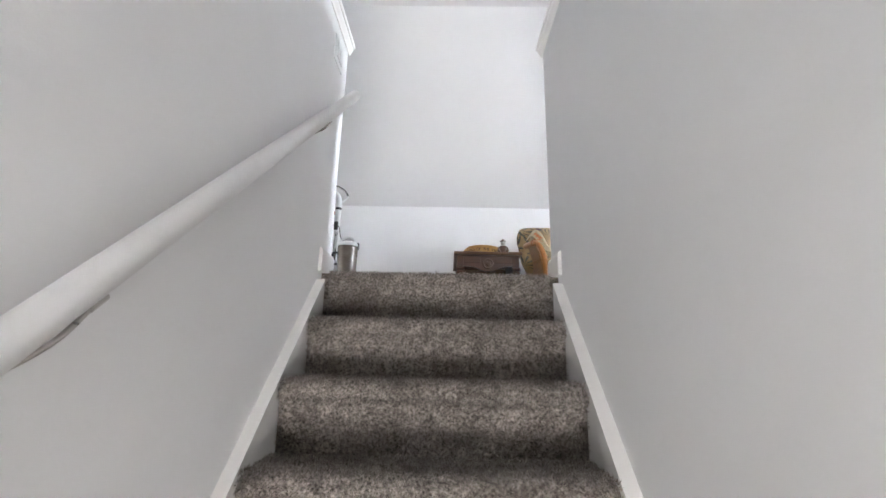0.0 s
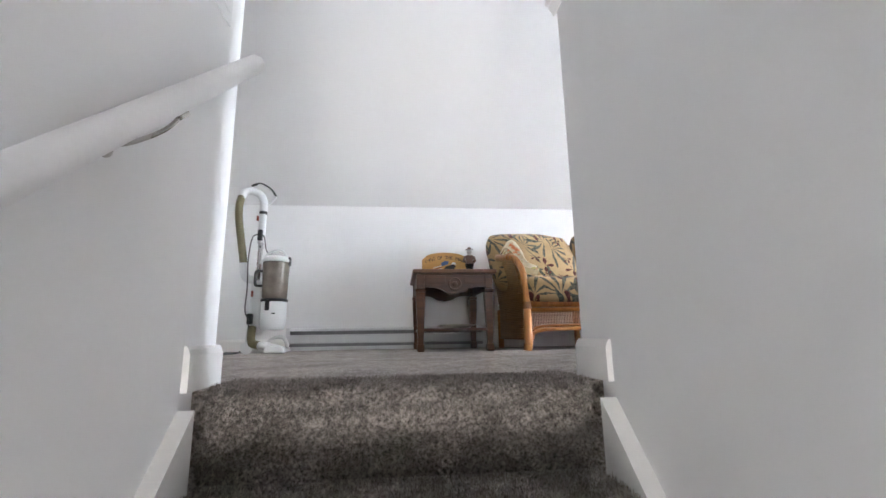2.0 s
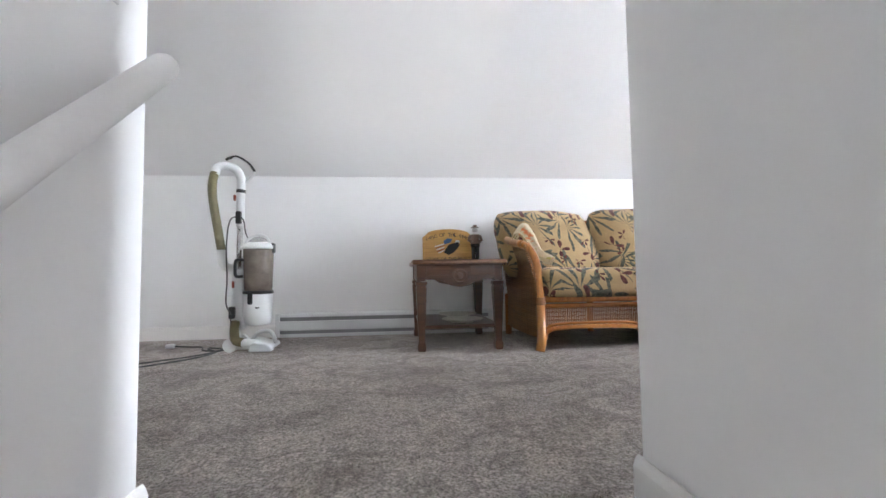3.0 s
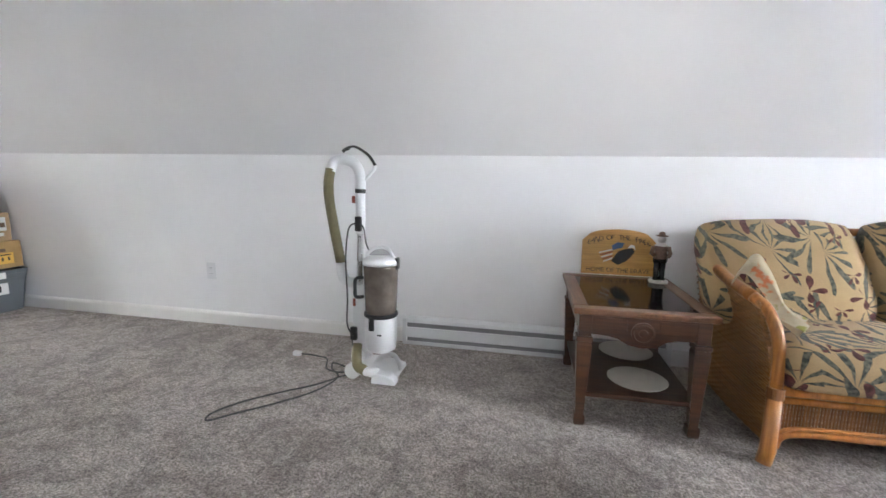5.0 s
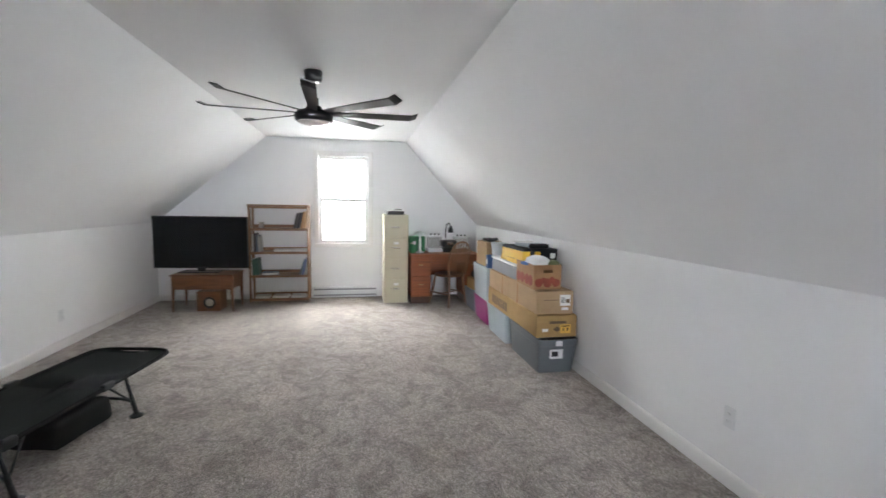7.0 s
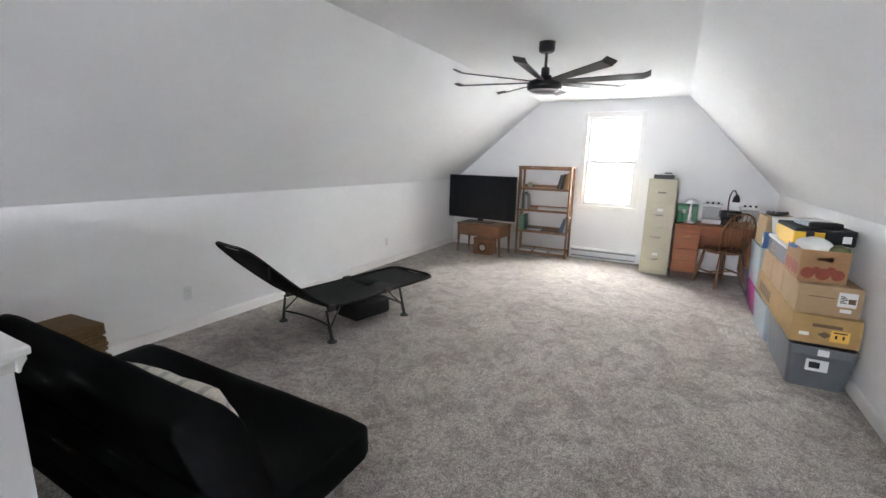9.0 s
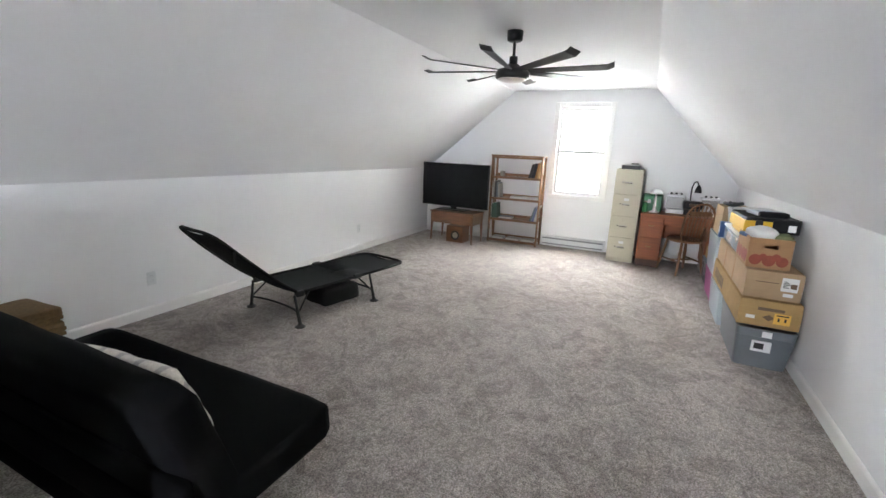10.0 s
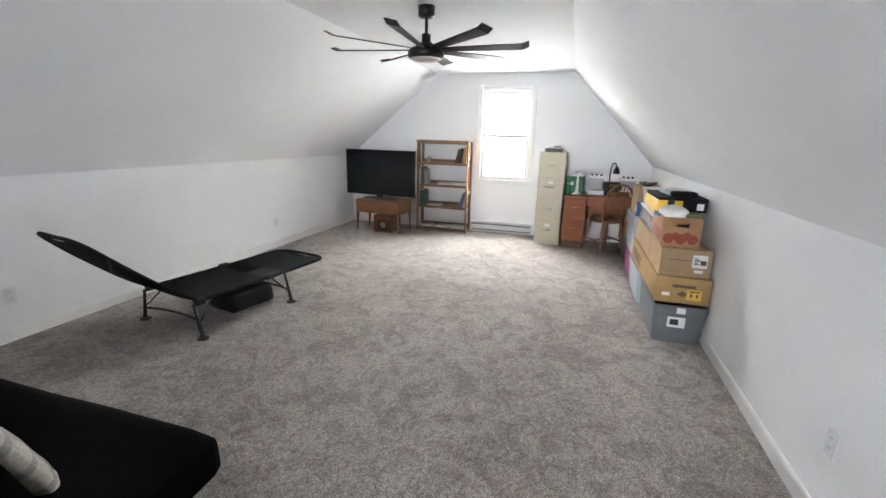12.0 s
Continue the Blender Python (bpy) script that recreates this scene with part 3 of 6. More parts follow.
def cushion(w, d, h, puff=0.35, cuts=14, crease=0.0, seed=0.0):
    """A stuffed cushion: rounded, with a seam round its middle and shallow folds."""
    bm = bmesh.new()
    bmesh.ops.create_cube(bm, size=2)
    bmesh.ops.subdivide_edges(bm, edges=bm.edges[:], cuts=cuts, use_grid_fill=True)
    for v in bm.verts:
        x, y, z = v.co
        rx, ry = 1 - 0.10 * abs(y) ** 4, 1 - 0.10 * abs(x) ** 4
        edge = max(abs(x), abs(y))
        k = 1 - puff * edge ** 3
        nz = z * k
        shrink = 1 - 0.06 * z * z
        f = noise.noise(Vector((x * 2.1 + seed, y * 2.1, z * 1.5)))
        v.co = Vector((x * rx * shrink * w / 2, y * ry * shrink * d / 2, nz * h / 2 + crease * f))
    return bm


def rounded_slab(w, d, h, r, cuts=10, wave=0.006, seed=0):
    """A mattress: soft edges and slightly uneven faces."""
    bm = bmesh.new()
    put(bm, -w / 2, w / 2, -d / 2, d / 2, -h / 2, h / 2)
    bmesh.ops.subdivide_edges(bm, edges=bm.edges[:], cuts=cuts, use_grid_fill=True)
    inner = Vector((w / 2 - r, d / 2 - r, h / 2 - r))
    for v in bm.verts:
        c = Vector([max(-i, min(i, x)) for x, i in zip(v.co, inner)])
        k = v.co - c
        if k.length > 1e-6:
            v.co = c + k.normalized() * min(r, k.length)
        v.co += v.co.normalized() * wave * noise.noise(v.co * 4 + Vector((seed, 0, 0)))
    return bm


# ---- stairwell fittings ----
rail = thing("handrail", (0, 0, 0), "white painted round handrail on steel brackets along the stair wall", "handrail")
RX = WELL_L + 0.068
rail_a, rail_b = Vector((RX, -0.75, -1.602)), Vector((RX, 1.975, 0.782))
bm = tube([rail_a, rail_a.lerp(rail_b, 0.5), rail_b - (rail_b - rail_a) * 0.004, rail_b], [0.0215, 0.0215, 0.0215, 0.018], 20)
part("rail", bm, RAIL, rail, smooth=True)
rail_way = (rail_b - rail_a).normalized()
for yb in (1.65, 0.84, 0.0):
    at = rail_a.lerp(rail_b, (yb - rail_a.y) / (rail_b.y - rail_a.y))
    under = at + Vector((0, 0.004, -0.030))
    foot = Vector((WELL_L, yb - 0.065, at.z - 0.118))
    br = part("bracket", tube(curve_points([foot + Vector((0.004, 0, 0)), foot + Vector((0.034, 0.008, 0.010)), Vector((RX - 0.006, yb - 0.030, at.z - 0.074)), under], 6), 0.0036, 10), STEEL, rail, "brushed steel bracket", True)
    part("bracket_plate", tube([foot, foot + Vector((0.004, 0, 0)), foot + Vector((0.009, 0, 0))], [0.017, 0.017, 0.010], 16), STEEL, br)
    part("saddle", tube([under - rail_way * 0.014, under + rail_way * 0.014], 0.0062, 10), STEEL, br)

sw = thing("light_switch", (WELL_L, 1.90, 0.925), "white two-gang light switch plate beside the stairs", "light switch")
part("plate", box(0, 0.005, -0.058, 0.058, -0.058, 0.058, 0.002), WHITE_PLASTIC, sw)
for d in (-0.023, 0.023):
    part("rocker", box(0.005, 0.009, d - 0.016, d + 0.016, -0.033, 0.033, 0.002), WHITE_PLASTIC, sw)


def outlet(x, y, z, turn):
    o = thing("wall_outlet", (x, y, z), "white duplex outlet on the knee wall", "outlet", turn, "wall outlets")
    part("plate", box(-0.036, 0.036, -0.005, 0, -0.058, 0.058, 0.002), WHITE_PLASTIC, o)
    for d in (-0.021, 0.021):
        s = part("socket", box(-0.017, 0.017, -0.008, -0.005, d - 0.014, d + 0.014, 0.003), WHITE_PLASTIC, o)
        for q in (-0.006, 0.006):
            part("slot", box(q - 0.001, q + 0.001, -0.0086, -0.008, d - 0.003, d + 0.006), INK_BLACK, s)


outlet(-2.385, NORTH, 0.375, 0)
outlet(-2.43, SOUTH, 0.33, 180)
outlet(-5.35, SOUTH, 0.33, 180)


SLOT = plain("slot_grey", (0.30, 0.30, 0.31), 0.6, 0.3, vary=0.2)


def heater(name, at, turn, length):
    """Electric baseboard heater: a folded enamel case with a dark outlet slot and a gap at the floor."""
    h = thing(name, at, "white enamel electric baseboard heater with a dark slot", "baseboard heater", turn)
    part("back_panel", box(0, length, -0.012, -0.001, 0.01, 0.168), HEATER, h)
    part("front_panel", prism([(-0.070, 0.056), (-0.062, 0.051), (-0.058, 0.055), (-0.058, 0.112), (-0.064, 0.119), (-0.070, 0.115)], 0, 0.001, length - 0.001), HEATER, h)
    part("bottom_lip", prism([(-0.068, 0.006), (-0.013, 0.006), (-0.013, 0.020), (-0.062, 0.022), (-0.068, 0.030)], 0, 0.001, length - 0.001), HEATER, h)
    part("top_hood", prism([(-0.001, 0.170), (-0.052, 0.163), (-0.066, 0.148), (-0.063, 0.144), (-0.050, 0.154), (-0.012, 0.161), (-0.001, 0.161)], 0, 0.001, length - 0.001), HEATER, h)
    part("slot", box(0.006, length - 0.006, -0.050, -0.013, 0.024, 0.148), SLOT, h, "grey heating fins behind the slots")
    part("end_cap", box(-0.006, 0.02, -0.071, -0.0005, 0.008, 0.171, 0.003), HEATER, h)
    part("end_cap", box(length - 0.02, length + 0.006, -0.071, -0.0005, 0.008, 0.171, 0.003), HEATER, h)
    return h


heater("baseboard_heater", (HEAT_W + 0.006, NORTH, 0), 0, 1.53)
heater("baseboard_heater", (WEST, 1.83, 0), 90, 1.0)


# ---- upright vacuum cleaner ----
def vacuum():
    v = thing("vacuum_cleaner", (-1.078, 3.968, 0), "white upright vacuum cleaner with olive hose and smoky dust cup", "vacuum")
    part("wand", tube([(-0.018, 0.005, 0.40), (-0.012, 0.01, 0.79)], 0.0165, 16), CHROME, v, "chrome wand tube", True)
    part("neck", tube([(-0.012, 0.01, 0.74), (-0.010, 0.01, 0.955)], [0.0235, 0.0235], 18), WHITE_PLASTIC, v, smooth=True)
    part("collar", tube([(-0.010, 0.01, 0.945), (-0.009, 0.01, 0.965)], 0.0265, 18), BLACK_PLASTIC, v)
    elbow = part("handle_elbow", tube(curve_points([(-0.009, 0.01, 0.96), (-0.010, 0.01, 1.03), (-0.035, 0.005, 1.085), (-0.09, -0.005, 1.108), (-0.135, -0.02, 1.095), (-0.148, -0.03, 1.05)], 6), [0.026] * 20 + [0.0245] * 11, 18), WHITE_PLASTIC, v, smooth=True)
    part("handle_loop", tube(curve_points([(-0.10, 0.0, 1.112), (-0.085, 0.005, 1.155), (-0.035, 0.012, 1.165), (0.03, 0.016, 1.125), (0.062, 0.018, 1.075), (0.045, 0.016, 1.045), (0.008, 0.012, 1.005)], 7), 0.0085, 12), WHITE_PLASTIC, v, smooth=True)
    part("handle_grip", tube(curve_points([(-0.096, 0.0, 1.145), (-0.078, 0.006, 1.160), (-0.034, 0.012, 1.168), (0.030, 0.016, 1.130), (0.066, 0.018, 1.080)], 7), 0.0092, 12), BLACK_PLASTIC, v, "black rubber grip", True)
    hose_pts = curve_points([(-0.148, -0.03, 1.062), (-0.156, -0.040, 0.99), (-0.150, -0.045, 0.90), (-0.128, -0.042, 0.76), (-0.102, -0.03, 0.590)], 16)
    part("hose", tube(hose_pts, [0.024 + (0.0016 if i % 2 else 0) for i in range(len(hose_pts))], 18), HOSE, v, "olive ribbed hose")
    part("hose_cuff", tube(curve_points([(-0.103, -0.03, 0.597), (-0.098, -0.026, 0.535), (-0.080, -0.015, 0.495), (-0.03, 0.0, 0.485)], 5), 0.0265, 16), WHITE_PLASTIC, v, smooth=True)
    part("spine", box(-0.052, 0.026, -0.022, 0.045, 0.12, 0.48, 0.018, 3), WHITE_PLASTIC, v, smooth=False)
    part("release_tab", box(-0.042, -0.028, -0.032, -0.024, 0.37, 0.41, 0.003), INK_RED, v, "red release button")
    part("release_tab", box(-0.044, -0.032, -0.02, 0.0, 0.895, 0.93, 0.003), INK_RED, v, "red release button")
    part("cord_hook", box(-0.028, 0.004, -0.03, -0.004, 0.755, 0.83, 0.006), BLACK_PLASTIC, v)
    part("cord_hook", box(-0.055, -0.02, -0.045, -0.02, 0.19, 0.26, 0.006), BLACK_PLASTIC, v)
    part("dust_cup", lathe([(0.066, 0.338), (0.074, 0.345), (0.079, 0.372), (0.086, 0.585), (0.086, 0.598)], 28, None, (0.11, -0.03, 0)), SMOKE, v, "dusty smoked dust cup", True)
    part("cup_rim", lathe([(0.083, 0.334), (0.086, 0.338), (0.086, 0.350), (0.080, 0.354)], 28, None, (0.11, -0.03, 0)), DARK_METAL, v, "dark rim under the cup", True)
    part("cup_lid", lathe([(0.090, 0.598), (0.091, 0.614), (0.082, 0.628), (0.060, 0.638), (0.0, 0.640)], 28, None, (0.11, -0.03, 0)), WHITE_PLASTIC, v, smooth=True)
    part("lid_handle", tube(curve_points([(0.030, -0.03, 0.612), (0.043, -0.032, 0.652), (0.075, -0.034, 0.677), (0.115, -0.034, 0.684), (0.155, -0.034, 0.670), (0.180, -0.03, 0.620)], 6), 0.0075, 10), WHITE_PLASTIC, v, smooth=True)
    part("handle_window", prism([(0.05, 0.64), (0.06, 0.655), (0.085, 0.671), (0.115, 0.676), (0.145, 0.668), (0.165, 0.645)], 1, -0.036, -0.031), TANK_CLEAR, v, "clear window in the lid handle")
    part("cup_handle", tube(curve_points([(0.035, -0.075, 0.535), (0.005, -0.095, 0.53), (0.0, -0.098, 0.485), (0.005, -0.095, 0.44), (0.037, -0.075, 0.437)], 6), 0.009, 10), BLACK_PLASTIC, v, smooth=True)
    part("latch", box(0.186, 0.204, -0.05, -0.01, 0.575, 0.635, 0.006), BLACK_PLASTIC, v)
    part("motor_housing", lathe([(0.055, 0.150), (0.074, 0.162), (0.082, 0.21), (0.080, 0.334)], 28, None, (0.11, -0.03, 0)), WHITE_PLASTIC, v, smooth=True)
    part("power_switch", box(0.075, 0.103, -0.119, -0.105, 0.275, 0.345, 0.006), BLACK_PLASTIC, v)
    part("badge", box(0.118, 0.14, -0.113, -0.108, 0.252, 0.259), INK_BLACK, v)
    part("duct", tube(curve_points([(-0.02, -0.03, 0.17), (-0.015, -0.055, 0.12), (0.0, -0.075, 0.07), (0.05, -0.095, 0.055)], 6), 0.026, 16), HOSE, v, "short olive duct", True)
    part("duct_cuff", tube([(0.045, -0.093, 0.056), (0.115, -0.10, 0.05)], 0.024, 16), WHITE_PLASTIC, v, smooth=True)
    head = part("floor_head", prism([(-0.03, 0.010), (-0.03, 0.040), (0.02, 0.058), (0.08, 0.062), (0.15, 0.044), (0.20, 0.034), (0.205, 0.010)], 1, -0.06, 0.12), WHITE_PLASTIC, v)
    bmesh_bevel(head, 0.010)
    part("head_arch", tube(curve_points([(0.06, 0.02, 0.055), (0.10, 0.02, 0.098), (0.16, 0.02, 0.106), (0.19, 0.01, 0.075), (0.205, 0.0, 0.035)], 6), 0.012, 12), WHITE_PLASTIC, v, smooth=True)
    part("pivot", tube(curve_points([(-0.03, 0.01, 0.05), (-0.035, 0.005, 0.11), (-0.03, 0.01, 0.19)], 5), [0.034] * 5 + [0.030] * 6, 16), WHITE_PLASTIC, v, smooth=True)
    nose = part("nozzle", prism([(0.085, 0.006), (0.092, 0.046), (0.115, 0.060), (0.185, 0.050), (0.212, 0.026), (0.215, 0.006)], 1, -0.128, -0.064), WHITE_PLASTIC, v)
    bmesh_bevel(nose, 0.008)
    for w in (-0.085, 0.10):
        part("wheel", tube([(-0.03, w, 0.04), (-0.03, w + 0.025, 0.04)], 0.04, 20), WHITE_PLASTIC, v)
    part("loop_cord", tube(curve_points([(-0.012, -0.02, 0.80), (-0.055, -0.035, 0.77), (-0.068, -0.05, 0.62), (-0.062, -0.05, 0.42), (-0.066, -0.05, 0.28), (-0.035, -0.045, 0.21)], 6), 0.004, 8), CORD, v, "grey power cord", True)
    part("loop_cord", tube(curve_points([(-0.012, -0.02, 0.80), (0.02, -0.03, 0.775), (0.035, -0.035, 0.70), (0.05, -0.035, 0.665)], 6), 0.004, 8), CORD, v, smooth=True)
    part("trailing_cord", tube(curve_points([(-0.04, -0.05, 0.20), (-0.03, -0.06, 0.10), (-0.09, -0.04, 0.012), (-0.20, -0.02, 0.008), (-0.26, 0.10, 0.008), (-0.35, 0.13, 0.008), (-0.43, 0.115, 0.016)], 8), 0.0042, 8), CORD, v, smooth=True)
    part("trailing_cord", tube(curve_points([(-0.12, 0.03, 0.008), (-0.20, 0.06, 0.008), (-0.17, -0.02, 0.012), (-0.10, -0.10, 0.008), (-0.14, -0.26, 0.008), (-0.25, -0.40, 0.008), (-0.37, -0.52, 0.008), (-0.45, -0.60, 0.008), (-0.47, -0.54, 0.008), (-0.40, -0.42, 0.008), (-0.28, -0.30, 0.008), (-0.17, -0.20, 0.008), (-0.06, -0.07, 0.014)], 8), 0.0042, 8), CORD, v, smooth=True)
    part("plug", box(-0.475, -0.425, 0.10, 0.132, 0.004, 0.03, 0.008), WHITE_PLASTIC, v, "white plug")


def bmesh_bevel(ob, w, seg=2):
    bm = bmesh.new()
    bm.from_mesh(ob.data)
    bmesh.ops.bevel(bm, geom=bm.edges[:], offset=w, segments=seg, affect='EDGES', profile=0.5, clamp_overlap=True)
    bm.to_mesh(ob.data)
    bm.free()


vacuum()


# ---- end table, sign, figurine, plates ----
TB_X0, TB_X1, TB_Y0, TB_Y1, TB_H = -0.058, 0.484, 3.675, 4.395, 0.517
TGLASS = plain("table_top_inlay", (0.018, 0.014, 0.011), 0.09, vary=0.2, relief=0.0)


def end_table():
    t = thing("end_table", (0, 0, 0), "dark walnut end table with a glossy inset top and carved apron", "end table")
    w = 0.062
    for a in ((TB_X0, TB_X1, TB_Y0, TB_Y0 + w), (TB_X0, TB_X1, TB_Y1 - w, TB_Y1), (TB_X0, TB_X0 + w, TB_Y0 + w, TB_Y1 - w), (TB_X1 - w, TB_X1, TB_Y0 + w, TB_Y1 - w)):
        part("top_rail", box(*a, TB_H - 0.026, TB_H, 0.007), OAK_EDGE, t, "worn lighter wood border")
    part("inset_top", box(TB_X0 + w - 0.004, TB_X1 - w + 0.004, TB_Y0 + w - 0.004, TB_Y1 - w + 0.004, TB_H - 0.02, TB_H - 0.004), TGLASS, t, "dark glossy inset panel")
    x0, x1, y0, y1 = TB_X0 + 0.03, TB_X1 - 0.03, TB_Y0 + 0.03, TB_Y1 - 0.03
    z1 = TB_H - 0.027
    prof = [(x0 + 0.04, z1), (x0 + 0.04, z1 - 0.085), (x0 + 0.11, z1 - 0.088), (x0 + 0.15, z1 - 0.098), (x0 + 0.185, z1 - 0.120)]
    mid = (x0 + x1) / 2
    prof = prof + [(mid, z1 - 0.130)] + [(2 * mid - p, q) for p, q in prof[::-1]]
    for ya in (y0, y1 - 0.02):
        part("apron", prism(prof, 1, ya, ya + 0.02), WALNUT, t)
    for xa in (x0, x1 - 0.02):
        part("apron", box(xa, xa + 0.02, y0 + 0.04, y1 - 0.04, z1 - 0.09, z1), WALNUT, t)
    part("rosette", lathe([(0.045, 0), (0.045, 0.006), (0.036, 0.009), (0.034, 0.004), (0.018, 0.004), (0.016, 0.010), (0.0, 0.012)], 20), WALNUT, t).matrix_local = pose(mid, y0 - 0.0005, z1 - 0.066, 90)
    for q in (-1, 1):
        part("apron_bead", box(mid + q * 0.13 - 0.07, mid + q * 0.13 + 0.07, y0 - 0.004, y0 - 0.0005, z1 - 0.062, z1 - 0.012, 0.002), WALNUT, t)
    for xa in (x0 + 0.02, x1 - 0.02):
        for ya in (y0 + 0.02, y1 - 0.02):
            bm = bmesh.new()
            put(bm, xa - 0.026, xa + 0.026, ya - 0.026, ya + 0.026, z1 - 0.095, z1, 0.003)
            put(bm, xa - 0.033, xa + 0.033, ya - 0.033, ya + 0.033, z1 - 0.118, z1 - 0.097, 0.005)
            rings = [(0.026, z1 - 0.119), (0.030, z1 - 0.135), (0.017, 0.05), (0.023, 0.042), (0.023, 0.012), (0.018, 0.0)]
            prev = None
            for r, z in rings:
                ring = [bm.verts.new((xa + sx * r, ya + sy * r, z)) for sx, sy in ((-1, -1), (1, -1), (1, 1), (-1, 1))]
                if prev:
                    for i in range(4):
                        bm.faces.new((prev[i], ring[i], ring[(i + 1) % 4], prev[(i + 1) % 4]))
                prev = ring
            bm.faces.new(prev[::-1])
            bmesh.ops.recalc_face_normals(bm, faces=bm.faces)
            part("leg", bm, WALNUT, t)
    part("lower_shelf", box(x0 + 0.012, x1 - 0.012, y0 + 0.012, y1 - 0.012, 0.125, 0.145, 0.004), WALNUT, t)


end_table()


def text_mesh(words, size, depth=0.0015):
    c = bpy.data.curves.new("letters", 'FONT')
    c.body, c.size, c.extrude, c.align_x, c.align_y = words, size, depth, 'CENTER', 'CENTER'
    ob = bpy.data.objects.new("letters", c)
    scene.collection.objects.link(ob)
    bpy.context.view_layer.update()
    me = bpy.data.meshes.new_from_object(ob.evaluated_get(bpy.context.evaluated_depsgraph_get()))
    bpy.data.objects.remove(ob)
    return me


def letters(name, words, size, material, parent, m):
    me = text_mesh(words, size)
    me.materials.clear()
    me.materials.append(material)
    ob = new(name, me)
    ob.parent = parent
    ob.matrix_local = m
    return ob


SIGN_PAINT = plain("sign_letter_paint", (0.045, 0.026, 0.014), 0.6, vary=0.25)


def sign():
    s = thing("wooden_sign", (0.232, 4.425, TB_H + 0.001), "varnished pine sign with a painted eagle and lettering", "sign")
    s.matrix_world = pose(0.232, 4.405, TB_H + 0.001, -7, 0, 0)
    w = 0.19
    pts = [(-w, 0), (w, 0), (w, 0.185), (w - 0.012, 0.198)]
    pts += [(0.165 * math.cos(a), 0.198 + 0.052 * math.sin(a) ** 0.8) for a in (math.pi * k / 16 for k in range(1, 16))]
    pts += [(-w + 0.012, 0.198), (-w, 0.185)]
    part("board", prism(pts, 1, 0, 0.018), PINE, s)
    words = "LAND OF THE FREE"
    for i, ch in enumerate(words):
        u = (i - (len(words) - 1) / 2) / ((len(words) - 1) / 2)
        if ch != " ":
            letters("letter", ch, 0.038, SIGN_PAINT, s, pose(u * 0.155, -0.0015, 0.206 - 0.030 * u * u, 90, -u * 20, 0))
    letters("lettering", "HOME OF THE BRAVE", 0.034, SIGN_PAINT, s, pose(0, -0.0015, 0.024, 90, 0, 0))
    part("eagle", prism([(-0.035, 0.075), (0.0, 0.055), (0.04, 0.075), (0.065, 0.10), (0.085, 0.13), (0.072, 0.15), (0.04, 0.145), (0.0, 0.13), (-0.02, 0.10)], 1, -0.002, 0), INK_BLACK, s, "dark painted eagle body")
    part("eagle_head", prism([(0.048, 0.147), (0.075, 0.152), (0.088, 0.14), (0.082, 0.165), (0.06, 0.168)], 1, -0.0025, 0), PAPER, s, "white painted eagle head")
    part("flag_field", prism([(-0.03, 0.135), (0.02, 0.15), (0.03, 0.175), (-0.005, 0.18), (-0.035, 0.16)], 1, -0.0022, 0), INK_BLUE, s, "blue painted flag field")
    for k in range(5):
        part("stripe", prism([(-0.10 + k * 0.006, 0.115 - k * 0.012), (-0.03, 0.135 - k * 0.012), (-0.03, 0.142 - k * 0.012), (-0.10 + k * 0.006, 0.121 - k * 0.012)], 1, -0.0021, 0), INK_RED if k % 2 else PAPER, s, "painted flag stripe")


sign()


def figurine():
    bm = bmesh.new()
    lathe([(0.045, 0), (0.047, 0.006), (0.044, 0.014), (0.0, 0.015)], 20, bm)
    bm2 = bmesh.new()
    for q in (-0.014, 0.014):
        lathe([(0.016, 0.014), (0.013, 0.03), (0.015, 0.12), (0.0, 0.125)], 12, bm2, (q, 0, 0))
    lathe([(0.033, 0.105), (0.034, 0.125), (0.029, 0.16), (0.034, 0.19), (0.018, 0.203), (0.011, 0.206)], 16, bm2)
    tube([(-0.034, 0, 0.185), (-0.045, -0.005, 0.15), (-0.03, -0.025, 0.14)], 0.011, 10, bm2)
    tube([(0.034, 0, 0.185), (0.045, -0.005, 0.15), (0.03, -0.025, 0.14)], 0.011, 10, bm2)
    lathe([(0.011, 0.203), (0.019, 0.212), (0.021, 0.225), (0.015, 0.236), (0.03, 0.238), (0.03, 0.242), (0.016, 0.244), (0.014, 0.258), (0.0, 0.262)], 16, bm2)
    tmp = bpy.data.meshes.new("tmp")
    bm.to_mesh(tmp)
    bm.free()
    n0 = len(bm2.faces)
    bm2.from_mesh(tmp)
    bm2.faces.ensure_lookup_table()
    for i, f in enumerate(bm2.faces):
        z = f.calc_center_median().z
        f.material_index = 1 if (i >= n0 or 0.192 < z < 0.2375) else 2 if z > 0.115 else 0
    ob = new("figurine", mesh_of(bm2, "figurine", [plain("figurine_glaze", (0.020, 0.017, 0.016), 0.25, vary=0.4, scale=40), plain("figurine_light", (0.60, 0.58, 0.55), 0.3, vary=0.2, scale=40), plain("figurine_coat", (0.16, 0.09, 0.06), 0.3, vary=0.5, scale=60)], True))
    ob.matrix_world = pose(0.405, 4.265, TB_H + 0.001)
    tagged(ob, "small glazed ceramic figurine in brown coat on the end table", "figurine")


figurine()


